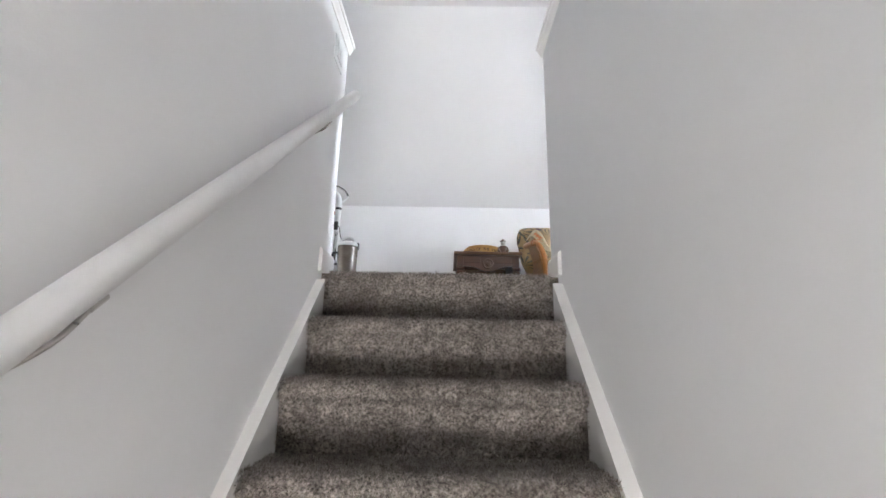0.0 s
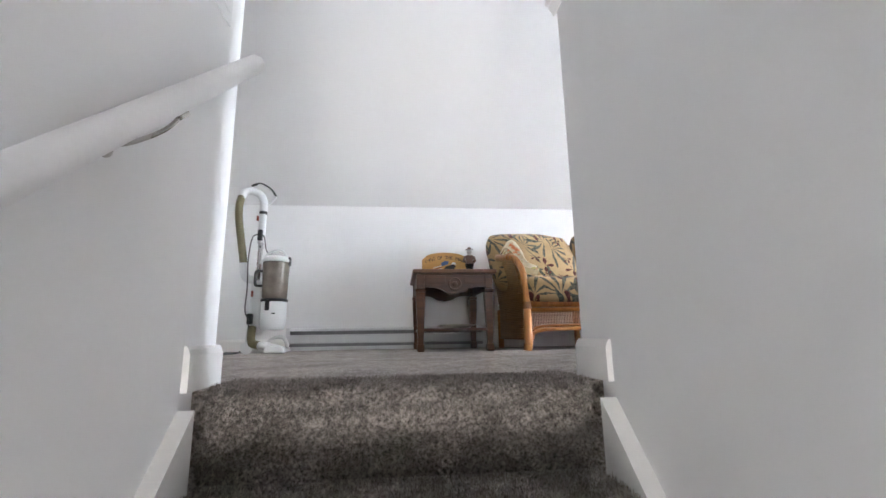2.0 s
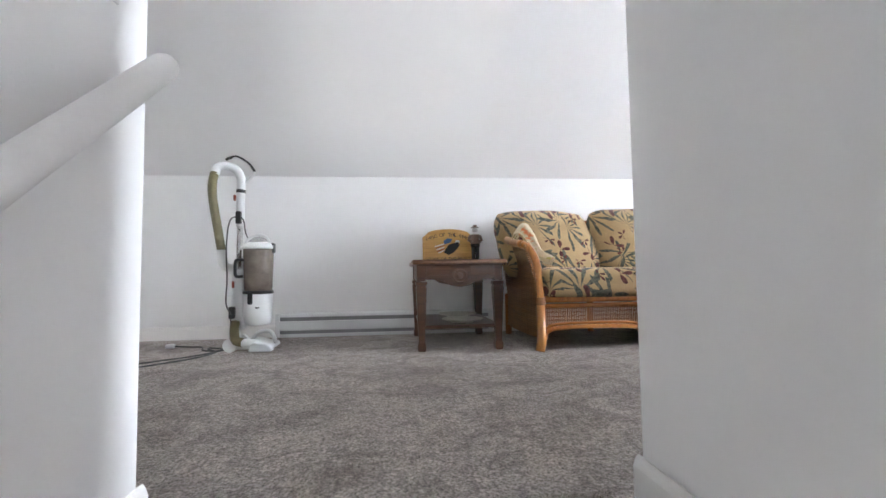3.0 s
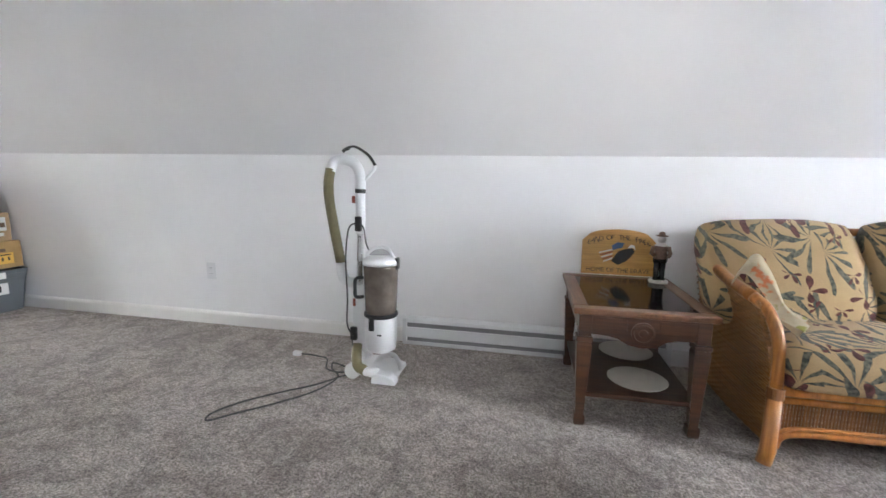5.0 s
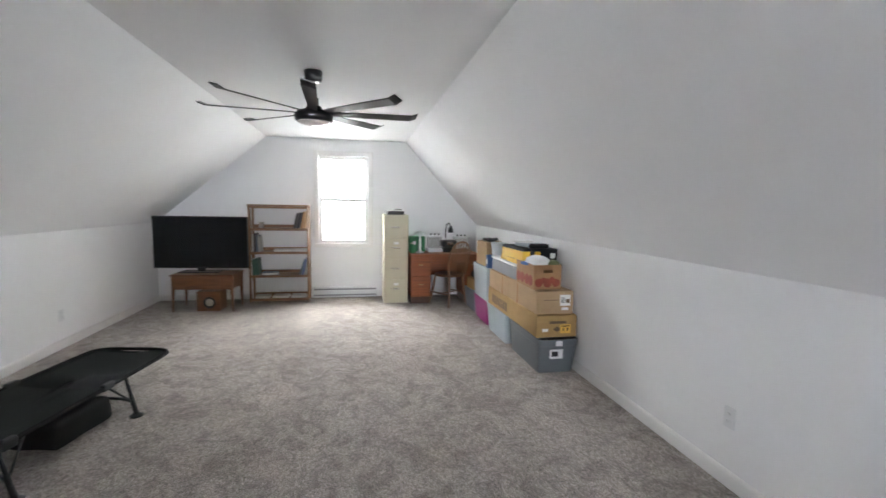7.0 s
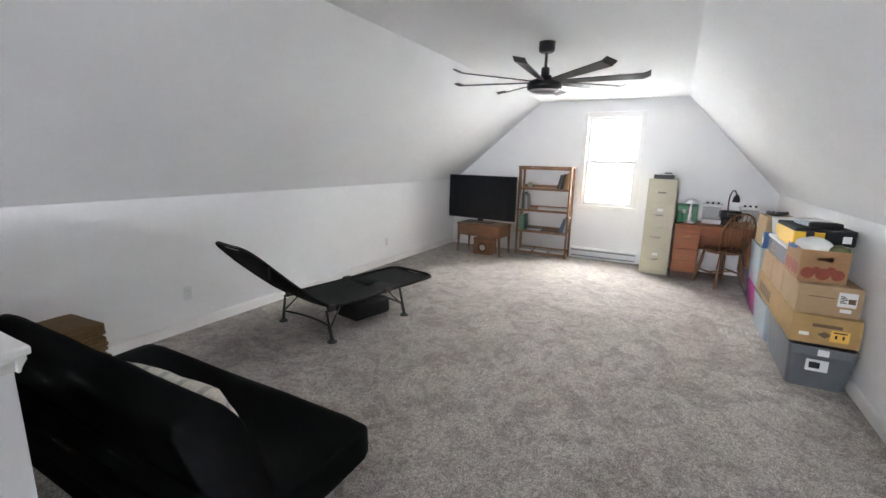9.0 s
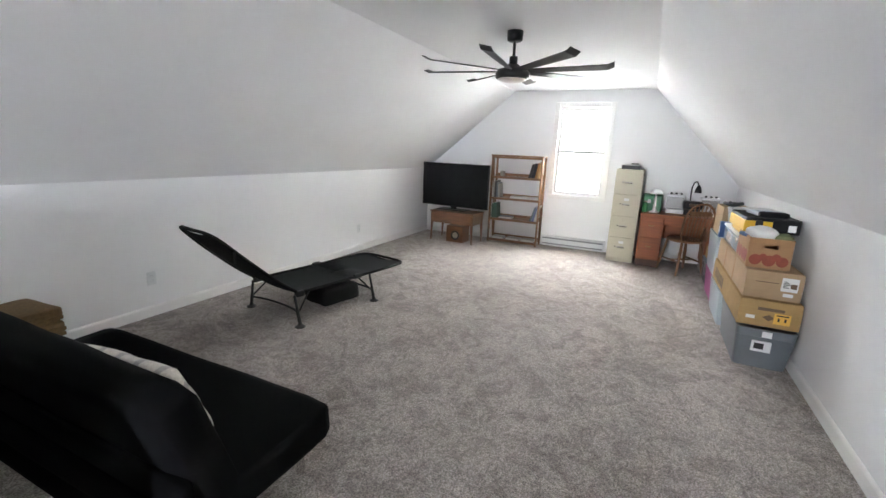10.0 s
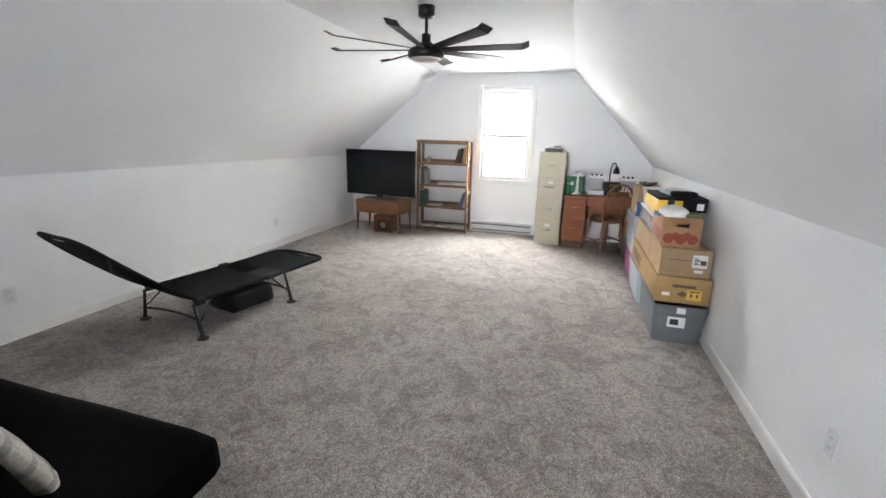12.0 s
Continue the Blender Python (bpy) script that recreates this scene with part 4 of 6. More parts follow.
def plate(x, y, r, group):
    p = lathe([(r * 0.55, 0.0), (r * 0.58, 0.006), (r * 0.97, 0.017), (r, 0.020), (r * 0.97, 0.022), (r * 0.60, 0.011), (0.0, 0.010)], 40)
    ob = new("serving_plate", mesh_of(p, "serving_plate", PLATE, True))
    ob.matrix_world = pose(x, y, 0.146)
    tagged(ob, "round white ceramic plate on the end table's lower shelf", "plate", group)


plate(0.245, 3.86, 0.125, "plates on the end table")
plate(0.262, 4.20, 0.13, "plates on the end table")


# ---- rattan sofa ----
def sofa():
    s = thing("rattan_sofa", (0, 0, 0), "honey rattan three-seat sofa with woven panels, by the knee wall", "sofa")
    xs = [0.65, 1.265, 1.88, 2.495]
    yf, yb, zs = 3.605, 4.33, 0.285
    for i, x in enumerate(xs):
        part("leg", tube([(x - 0.012 * (i == 0) + 0.012 * (i == 3), yf - 0.006, 0.0), (x, yf, 0.05), (x, yf + 0.003, zs + 0.01)], [0.026, 0.027, 0.024], 14), RATTAN, s, smooth=True)
        part("back_leg", tube([(x, yb, 0.0), (x, yb, zs)], 0.022, 12), RATTAN, s, smooth=True)
        if i in (0, 3):
            part("binding", tube([(x, yf + 0.001, zs - 0.03), (x, yf + 0.001, zs + 0.012)], 0.0285, 14), WICKER, s, "wrapped cane binding")
    for z, r in ((zs, 0.019), (zs - 0.035, 0.012)):
        part("front_rail", tube([(xs[0], yf, z), (xs[-1], yf, z)], r, 12), RATTAN, s, smooth=True)
    part("back_rail", tube([(xs[0] - 0.02, yb + 0.03, 0.80), (xs[-1] + 0.02, yb + 0.03, 0.80)], 0.019, 12), RATTAN, s, smooth=True)
    part("seat_deck", box(xs[0], xs[-1], yf + 0.02, yb, zs - 0.02, zs + 0.004), WICKER, s)
    for a, b in zip(xs, xs[1:]):
        pts = curve_points([(a + 0.022, yf, 0.065), (a + 0.035, yf, 0.105), (a + 0.10, yf, 0.125), ((a + b) / 2, yf, 0.13), (b - 0.10, yf, 0.125), (b - 0.035, yf, 0.105), (b - 0.022, yf, 0.065)], 5)
        part("arch_rail", tube(pts, 0.0125, 10), RATTAN, s, smooth=True)
        part("arch_rail", tube([p + Vector((0, 0, 0.022)) for p in pts[4:-4]], 0.008, 8), RATTAN, s, smooth=True)
        x = a + 0.03
        while x < b - 0.028:
            lo = 0.118 if a + 0.06 < x < b - 0.06 else 0.10
            part("cane_stake", tube([(x, yf + 0.006, lo), (x, yf + 0.006, zs - 0.042)], 0.0042, 5), WICKER, s)
            x += 0.0105
        bm = bmesh.new()
        for z in (0.145, 0.168, 0.19, 0.213, 0.235):
            pts = [(a + 0.03 + k * 0.0105, yf + 0.006 + (0.005 if k % 2 else -0.005), z) for k in range(int((b - a - 0.06) / 0.0105))]
            tube(pts, 0.0028, 5, bm)
        part("weaver", bm, WICKER, s)
    for sd, x in ((-1, xs[0]), (1, xs[-1])):
        front = curve_points([(x, yf + 0.003, zs), (x + sd * 0.002, yf + 0.004, 0.40), (x + sd * 0.015, yf + 0.02, 0.50), (x + sd * 0.04, yf + 0.05, 0.570), (x + sd * 0.065, yf + 0.10, 0.602)], 6)
        part("arm_post", tube(front, 0.022, 12), RATTAN, s, smooth=True)
        top = curve_points([(x + sd * 0.065, yf + 0.10, 0.602), (x + sd * 0.08, 3.90, 0.63), (x + sd * 0.075, 4.12, 0.675), (x + sd * 0.045, yb + 0.02, 0.75)], 6)
        part("arm_rail", tube(top, 0.024, 12), RATTAN, s, smooth=True)
        for k in range(46):
            f = k / 45
            z0 = 0.075 + 0.515 * f
            out = 0.065 * max(0, f - 0.35) ** 1.4 / 0.65 ** 1.4
            y0 = yf + 0.012 + 0.13 * max(0, f - 0.72)
            pts = []
            for q in range(29):
                u = q / 28
                weave = 0.0028 * (1 if (q + k) % 2 else -1)
                pts.append((x + sd * (out + 0.02 * math.sin(math.pi * u) * (1 - f) + weave), y0 + (yb - y0) * u, z0 + 0.12 * u * f * f))
            part("cane_strand", tube(pts, 0.0066 if k % 11 else 0.0095, 6), CANE, s, smooth=True)
    return xs, yf, yb


sx, sf, sb = sofa()


def sofa_cushions():
    """Three seat cushions, then three plump back cushions and the one at the arm."""
    for i in range(3):
        a, b = sx[i], sx[i + 1]
        ob = part("seat_cushion", rounded_slab(b - a + 0.004, 0.71, 0.175, 0.060, 14, 0.016, i * 3.1), FLORAL, None, smooth=True)
        ob.matrix_world = pose((a + b) / 2 + 0.005, sf + 0.305, 0.375, 0, 0, 0)
        tagged(ob, "beige seat cushion with blue-green and burgundy leaf print on the sofa", "cushion", "sofa cushions")
    for i, (x, w, tilt, turn) in enumerate(((0.865, 0.70, 60, 9), (1.525, 0.66, 64, 0), (2.17, 0.62, 64, -3))):
        ob = part("back_cushion", cushion(w, 0.50, 0.25, 0.5, 14, 0.012, 9 + i * 2.7), FLORAL, None, smooth=True)
        ob.matrix_world = pose(x, 4.125 - 0.02 * (i == 0), 0.64 - 0.012 * (i == 0), tilt, 0, turn)
        tagged(ob, "plump beige back cushion with large leaf print leaning on the sofa", "cushion", "sofa cushions")
    # a light printed cloth hanging over the arm
    bm = bmesh.new()
    cols, rows = 16, 34
    path = curve_points([(0.585, 3.84, 0.645), (0.60, 3.84, 0.685), (0.635, 3.83, 0.690), (0.675, 3.79, 0.615), (0.70, 3.74, 0.535), (0.755, 3.69, 0.492)], 7)
    rows = len(path)
    grid = []
    for r, p in enumerate(path):
        line = []
        for c in range(cols):
            u = c / (cols - 1) - 0.5
            fold = 0.022 * math.sin(u * 17 + r * 0.08) + 0.012 * math.sin(u * 31 + 1)
            wdt = 0.17 - 0.03 * math.sin(r / rows * math.pi)
            line.append(bm.verts.new(p + Vector((u * wdt * 0.45 + fold * 0.6, u * wdt * 0.9, fold + 0.012))))
        grid.append(line)
    for r0, r1 in zip(grid, grid[1:]):
        for c in range(cols - 1):
            bm.faces.new((r0[c], r0[c + 1], r1[c + 1], r1[c]))
    bmesh.ops.solidify(bm, geom=bm.faces[:], thickness=0.006)
    m, n, l, b = shader("printed_cotton_cloth", 0.9, 0, 0.15)
    v = coords(n, l)
    cc = ramp(n, l, noise_tex(n, l, v, 17, 3), [(0.34, (0.62, 0.22, 0.10)), (0.40, (0.60, 0.52, 0.36)), (0.62, (0.68, 0.60, 0.45)), (0.68, (0.42, 0.40, 0.14))])
    l.new(cc, b.inputs["Base Color"])
    bump(n, l, b, noise_tex(n, l, v, 300, 2), 0.4, 0.002)
    ob = part("throw_cloth", bm, m, None, smooth=True)
    tagged(ob, "crumpled cream printed cloth hanging over the sofa arm", "cloth")


sofa_cushions()


def coffee_table():
    t = thing("coffee_table", (0, 0, 0), "rattan coffee table with a clear glass top near the sofa", "coffee table")
    x0, x1, y0, y1, h = 0.955, 1.60, 2.15, 3.175, 0.43
    g = part("glass_top", box(x0, x1, y0, y1, h - 0.010, h, 0.003), glass_material("table_glass", (0.90, 0.96, 0.94)), t, "clear glass top")
    a = 0.055
    for b in ((x0 + a, x1 - a, y0 + a, y0 + a + 0.03), (x0 + a, x1 - a, y1 - a - 0.03, y1 - a), (x0 + a, x0 + a + 0.03, y0 + a + 0.03, y1 - a - 0.03), (x1 - a - 0.03, x1 - a, y0 + a + 0.03, y1 - a - 0.03)):
        part("frame_rail", box(*b, h - 0.05, h - 0.011, 0.010), TABLE_CANE, t)
        part("woven_skirt", box(b[0] + 0.008, b[1] - 0.008, b[2] + 0.008, b[3] - 0.008, h - 0.225, h - 0.052), WICKER, t, "brown woven skirt")
    part("woven_deck", box(x0 + a + 0.03, x1 - a - 0.03, y0 + a + 0.03, y1 - a - 0.03, h - 0.05, h - 0.03), WICKER, t)
    for cx, sx_ in ((x0 + a + 0.012, -1), (x1 - a - 0.012, 1)):
        for cy, sy_ in ((y0 + a + 0.012, -1), (y1 - a - 0.012, 1)):
            part("leg", tube([(cx - sx_ * 0.05, cy + sy_ * 0.11, 0), (cx - sx_ * 0.02, cy + sy_ * 0.04, 0.17), (cx, cy, h - 0.05)], [0.018, 0.017, 0.020], 12), TABLE_CANE, t, smooth=True)
    for xx in (x0 + a - 0.003, x1 - a + 0.003):
        pts = curve_points([(xx, y0 + 0.09, 0.13), (xx, y0 + 0.13, 0.185), (xx, y0 + 0.25, 0.205), (xx, (y0 + y1) / 2, 0.21), (xx, y1 - 0.25, 0.205), (xx, y1 - 0.13, 0.185), (xx, y1 - 0.09, 0.13)], 5)
        part("arch_rail", tube(pts, 0.014, 10), TABLE_CANE, t, smooth=True)
    for yy in (y0 + a - 0.003, y1 - a + 0.003):
        pts = curve_points([(x0 + 0.09, yy, 0.13), (x0 + 0.13, yy, 0.185), ((x0 + x1) / 2, yy, 0.205), (x1 - 0.13, yy, 0.185), (x1 - 0.09, yy, 0.13)], 5)
        part("arch_rail", tube(pts, 0.014, 10), TABLE_CANE, t, smooth=True)


coffee_table()


# ---- futon by the half wall ----
def futon():
    f = thing("futon", (0, 0, 0), "black velour futon sofa with chrome legs beside the half wall", "futon")
    ob = part("seat", rounded_slab(0.72, 1.70, 0.19, 0.05, 12, 0.008, 1), FUTON, f, smooth=True)
    ob.matrix_local = pose(-1.335, 1.335, 0.268, 0, 2.0, 0)
    ob = part("backrest", rounded_slab(0.54, 1.70, 0.16, 0.06, 12, 0.010, 5), FUTON, f, smooth=True)
    ob.matrix_local = pose(-1.085, 1.335, 0.49, 0, -72, 0)
    for x, y, sx_, sy_ in ((-1.60, 2.06, 1, 0), (-1.60, 0.60, 1, 0), (-1.00, 2.06, -1, 0), (-1.00, 0.60, -1, 0)):
        part("leg", prism([(-0.018, 0), (0.012, 0), (0.030 , 0.215), (-0.012, 0.215)], 1, -0.014, 0.014), CHROME, f, "bare chrome leg").matrix_local = pose(x, y, 0, 0, 0, 0 if sx_ > 0 else 180)
    part("frame", box(-1.58, -1.02, 0.60, 2.07, 0.158, 0.188, 0.006), DARK_METAL, f)
    part("back_panel", rounded_slab(0.05, 1.68, 0.42, 0.018, 10, 0.004, 7), FUTON, f, "black fabric panel behind the seat", True).matrix_local = pose(-1.015, 1.335, 0.235)


futon()
ob = part("throw_pillow", cushion(0.40, 0.62, 0.15, 0.6, 12, 0.010, 31), PLAID, None, smooth=True)
ob.matrix_world = pose(-1.230, 1.595, 0.490, 0, -66, 3)
tagged(ob, "white and grey plaid pillow propped on the black futon", "pillow")


def woven_stack():
    s = thing("woven_mat_stack", (-1.41, -0.11, 0), "stack of rough brown woven seagrass mats on the carpet", "mat stack", 8)
    m = plain("seagrass", (0.20, 0.125, 0.055), 0.9, vary=0.45, scale=45, grain=160, relief=0.9, depth=0.006)
    rnd = random.Random(4)
    z = 0.0
    for i in range(12):
        h = 0.034 + rnd.uniform(-0.004, 0.005)
        ob = part("mat", rounded_slab(0.40 + rnd.uniform(-0.015, 0.02), 0.40 + rnd.uniform(-0.015, 0.02), h + 0.004, h * 0.45, 8, 0.012, i), m, s)
        ob.matrix_local = pose(rnd.uniform(-0.01, 0.01), rnd.uniform(-0.01, 0.01), z + h / 2 + 0.004, rnd.uniform(-1, 1), rnd.uniform(-1, 1), rnd.uniform(-4, 4))
        z += h


woven_stack()


# ---- folding lounger ----
def lounger():
    g = thing("folding_lounger", (-2.965, 0.525, 0), "black canvas folding lounger with raised head and steel legs", "lounger", 169.7)
    zb, hw = 0.275, 0.305
    def sheet(stations, material, name, label=""):
        bm = bmesh.new()
        rows = []
        for (x, z, w) in stations:
            rows.append([bm.verts.new((x, w * u, z - 0.018 * (1 - u * u))) for u in [k / 6 - 1 for k in range(13)]])
        for a, b in zip(rows, rows[1:]):
            for k in range(12):
                bm.faces.new((a[k], a[k + 1], b[k + 1], b[k]))
        bmesh.ops.solidify(bm, geom=bm.faces[:], thickness=0.012)
        bmesh.ops.recalc_face_normals(bm, faces=bm.faces)
        return part(name, bm, material, g, label, True)
    sheet([(0.0, zb, hw), (0.2, zb - 0.004, hw), (0.45, zb - 0.002, hw), (0.66, zb + 0.004, hw)], LOUNGE, "seat_panel")
    sheet([(0.66, zb + 0.004, hw), (0.9, zb + 0.004, hw), (1.20, zb + 0.010, hw), (1.31, zb + 0.012, hw - 0.02), (1.36, zb + 0.012, hw - 0.10)], LOUNGE, "foot_panel")
    sheet([(0.0, zb, hw), (-0.175, zb + 0.130, hw), (-0.395, zb + 0.325, hw), (-0.58, zb + 0.505, hw - 0.02), (-0.645, zb + 0.570, hw - 0.10)], LOUNGE_BACK, "head_panel")
    def edge(pts, name="side_tube"):
        part(name, tube(curve_points(pts, 5), 0.013, 10), LOUNGE_BACK, g, "canvas-wrapped edge tube", True)
    for s in (-1, 1):
        edge([(0.0, s * hw, zb), (0.66, s * hw, zb + 0.002), (1.20, s * hw, zb + 0.008), (1.32, s * (hw - 0.03), zb + 0.01), (1.365, s * (hw - 0.12), zb + 0.01), (1.37, 0, zb + 0.01)])
        edge([(0.0, s * hw, zb), (-0.19, s * hw, zb + 0.141), (-0.44, s * hw, zb + 0.365), (-0.598, s * (hw - 0.03), zb + 0.521), (-0.655, s * (hw - 0.12), zb + 0.575), (-0.66, 0, zb + 0.577)], "head_tube")
        part("hinge", box(-0.035, 0.045, s * hw - 0.02, s * hw + 0.02, zb - 0.03, zb + 0.022, 0.008), BLACK_PLASTIC, g)
        part("hinge", box(0.615, 0.705, s * hw - 0.016, s * hw + 0.016, zb - 0.015, zb + 0.030, 0.008), BLACK_PLASTIC, g)
        for x in (-0.045, 0.82):
            leg = part("leg", tube([(x, s * (hw + 0.0), zb - 0.01), (x + 0.005, s * (hw + 0.055), 0.035)], 0.011, 10), DARK_METAL, g, smooth=True)
            part("leg_sleeve", tube([(x + 0.003, s * (hw + 0.028), 0.14), (x + 0.005, s * (hw + 0.055), 0.03)], 0.0145, 10), BLACK_PLASTIC, leg)
            part("foot_pad", lathe([(0.042, 0.0), (0.042, 0.008), (0.018, 0.022), (0.014, 0.04), (0.0, 0.04)], 20, None, (x + 0.005, s * (hw + 0.056), 0)), BLACK_PLASTIC, leg)
            part("brace", tube([(x + (0.16 if x < 0.5 else -0.14), s * (hw - 0.02), zb - 0.012), (x, s * (hw + 0.036), 0.105)], 0.007, 8), DARK_METAL, g, smooth=True)
    for x in (-0.045, 0.82):
        part("cross_tube", tube(curve_points([(x + 0.003, -(hw + 0.036), 0.105), (x + 0.08, -0.2, 0.085), (x + 0.10, 0, 0.082), (x + 0.08, 0.2, 0.085), (x + 0.003, hw + 0.036, 0.105)], 5), 0.010, 10), DARK_METAL, g, smooth=True)
    bag = part("storage_bag", rounded_slab(0.40, 0.28, 0.15, 0.03, 12, 0.035, 3), LOUNGE_BACK, g, "sagging black storage pouch", True)
    bag.matrix_local = pose(0.46, -0.17, zb - 0.125)
    part("strap", box(-0.535, -0.52, -hw - 0.004, -hw + 0.004, zb + 0.36, zb + 0.445), BLACK_PLASTIC, g)


lounger()


# ---- ceiling fan ----
def fan():
    f = thing("ceiling_fan", (-4.0, 2.20, FLAT), "matt black eight-blade ceiling fan with a round diffuser", "ceiling fan")
    BF = plain("fan_black", (0.010, 0.010, 0.011), 0.32, vary=0.15)
    part("canopy", lathe([(0.0, -0.085), (0.045, -0.085), (0.062, -0.075), (0.066, -0.004), (0.0, -0.003)], 24), BF, f, smooth=True)
    part("downrod", tube([(0, 0, -0.085), (0, 0, -0.235)], 0.0125, 14), BF, f, smooth=True)
    part("coupling", lathe([(0.0, -0.265), (0.034, -0.265), (0.034, -0.20), (0.025, -0.195), (0.0, -0.195)], 20), BF, f, smooth=True)
    part("motor_housing", lathe([(0.0, -0.375), (0.125, -0.375), (0.140, -0.365), (0.142, -0.325), (0.120, -0.300), (0.07, -0.285), (0.05, -0.26), (0.0, -0.26)], 36), BF, f, smooth=True)
    part("diffuser", lathe([(0.0, -0.402), (0.06, -0.398), (0.105, -0.386), (0.122, -0.374), (0.0, -0.374)], 32), plain("opal_diffuser", (0.62, 0.56, 0.55), 0.4, vary=0.05), f, "opal light diffuser", True)
    me = None
    for k in range(8):
        a = radians(3 + 45 * k)
        bm = bmesh.new()
        prev = None
        for r, w, z in ((0.11, 0.022, -0.315), (0.17, 0.031, -0.312), (0.45, 0.040, -0.308), (0.74, 0.046, -0.304), (0.79, 0.043, -0.297)):
            tip = 0.012 if r > 0.77 else 0
            ring = [bm.verts.new((r, s * w, z - s * w * 0.24 + h + tip)) for s, h in ((-1, 0), (1, 0), (1, 0.007), (-1, 0.007))]
            if prev:
                for i in range(4):
                    bm.faces.new((prev[i], prev[(i + 1) % 4], ring[(i + 1) % 4], ring[i]))
            else:
                bm.faces.new(ring[::-1])
            prev = ring
        bm.faces.new(prev)
        bmesh.ops.recalc_face_normals(bm, faces=bm.faces)
        part("blade", bm, BF, f).matrix_local = pose(0, 0, 0, 0, 0, math.degrees(a))


fan()
sd = part("smoke_detector", lathe([(0.0, -0.035), (0.045, -0.033), (0.055, -0.022), (0.058, 0.0), (0.0, 0.0)], 24), WHITE_PLASTIC, None, smooth=True)
sd.matrix_world = pose(-5.6, 2.62, FLAT)
tagged(sd, "small round white smoke detector on the flat ceiling", "smoke detector")


# ---- television corner ----
def tv_stand():
    s = thing("tv_stand", (-6.93, 0.50, 0), "low wooden side table with tapered legs under the television", "tv stand", -4)
    w, d, h = 0.80, 0.44, 0.50
    part("top", box(-d / 2, d / 2, -w / 2, w / 2, h - 0.02, h, 0.004), STANDW, s)
    part("drawer_case", box(-d / 2 + 0.01, d / 2 - 0.012, -w / 2 + 0.02, w / 2 - 0.02, h - 0.20, h - 0.021, 0.004), STANDW, s)
    part("drawer_front", box(d / 2 - 0.012, d / 2 + 0.002, -w / 2 + 0.035, w / 2 - 0.035, h - 0.19, h - 0.035, 0.004), STANDW, s)
    for x in (-d / 2 + 0.03, d / 2 - 0.03):
        for y in (-w / 2 + 0.03, w / 2 - 0.03):
            part("leg", tube([(x, y * 1.03, 0), (x, y, h - 0.2), (x, y, h - 0.025)], [0.012, 0.022, 0.024], 12), STANDW, s, smooth=True)


def television():
    t = thing("television", (-6.99, 0.40, 0.502), "large flat black television switched off on the wooden table", "television", -5)
    w, h, z = 1.25, 0.72, 0.05
    part("cabinet", box(-0.035, 0.0, -w / 2, w / 2, z, z + h, 0.006), BLACK_PLASTIC, t)
    part("screen", box(-0.001, 0.0035, -w / 2 + 0.012, w / 2 - 0.012, z + 0.02, z + h - 0.012), SCREEN, t, "glossy black screen")
    part("back_bulge", box(-0.075, -0.035, -w / 3, w / 3, z + 0.06, z + h - 0.2, 0.015), BLACK_PLASTIC, t)
    part("neck", box(-0.03, 0.01, -0.05, 0.05, 0.008, z + 0.02, 0.006), BLACK_PLASTIC, t)
    part("foot", box(-0.12, 0.12, -0.26, 0.26, 0, 0.012, 0.005), BLACK_PLASTIC, t, "smoky glass foot")


def speaker():
    s = thing("clock_box", (-6.86, 0.555, 0), "small wooden box with a round white dial under the stand", "wooden box", -4)
    part("case", box(-0.14, 0.12, -0.15, 0.15, 0.0, 0.27, 0.008), STANDW, s)
    part("dial_ring", lathe([(0.075, 0), (0.078, 0.012), (0.066, 0.014), (0.064, 0.004), (0.0, 0.004)], 28), DARK_METAL, s).matrix_local = pose(0.12, 0.02, 0.12, 0, 90, 0)
    part("dial", lathe([(0.05, 0.004), (0.05, 0.008), (0.02, 0.012), (0.0, 0.012)], 24), PLATE, s, "white dial").matrix_local = pose(0.12, 0.02, 0.12, 0, 90, 0)


tv_stand()
television()
speaker()


def bookcase():
    b = thing("bookcase", (0, 0, 0), "open wooden bookcase with five shelves, half empty, by the window", "bookcase")
    x0, x1, y0, y1, h = -7.47, -7.17, 0.972, 1.812, 1.445
    for y in (y0, y1 - 0.025):
        for x in (x0 + 0.01, x1 - 0.045):
            part("post", box(x, x + 0.045, y, y + 0.025, 0.0, h - 0.02, 0.003), MAPLE, b)
        ym = y + 0.006
        part("side_brace", prism([(x0 + 0.05, 0.10), (x0 + 0.08, 0.10), (x1 - 0.06, h - 0.06), (x1 - 0.09, h - 0.06)], 1, ym, ym + 0.012), MAPLE, b)
    part("top", box(x0, x1 + 0.006, y0 - 0.008, y1 + 0.008, h - 0.02, h, 0.004), MAPLE, b)
    for z in (0.06, 0.41, 0.755, 1.10):
        part("shelf", box(x0 + 0.005, x1 - 0.004, y0 + 0.027, y1 - 0.027, z - 0.02, z, 0.003), MAPLE, b)
        part("front_rail", box(x1 - 0.003, x1 + 0.012, y0, y1, z - 0.032, z + 0.004, 0.003), MAPLE, b)
        part("back_rail", box(x0 + 0.012, x0 + 0.024, y0 + 0.027, y1 - 0.027, z + 0.001, z + 0.045, 0.003), MAPLE, b)
    part("front_rail", box(x1 - 0.003, x1 + 0.012, y0, y1, h - 0.055, h - 0.021, 0.003), MAPLE, b)


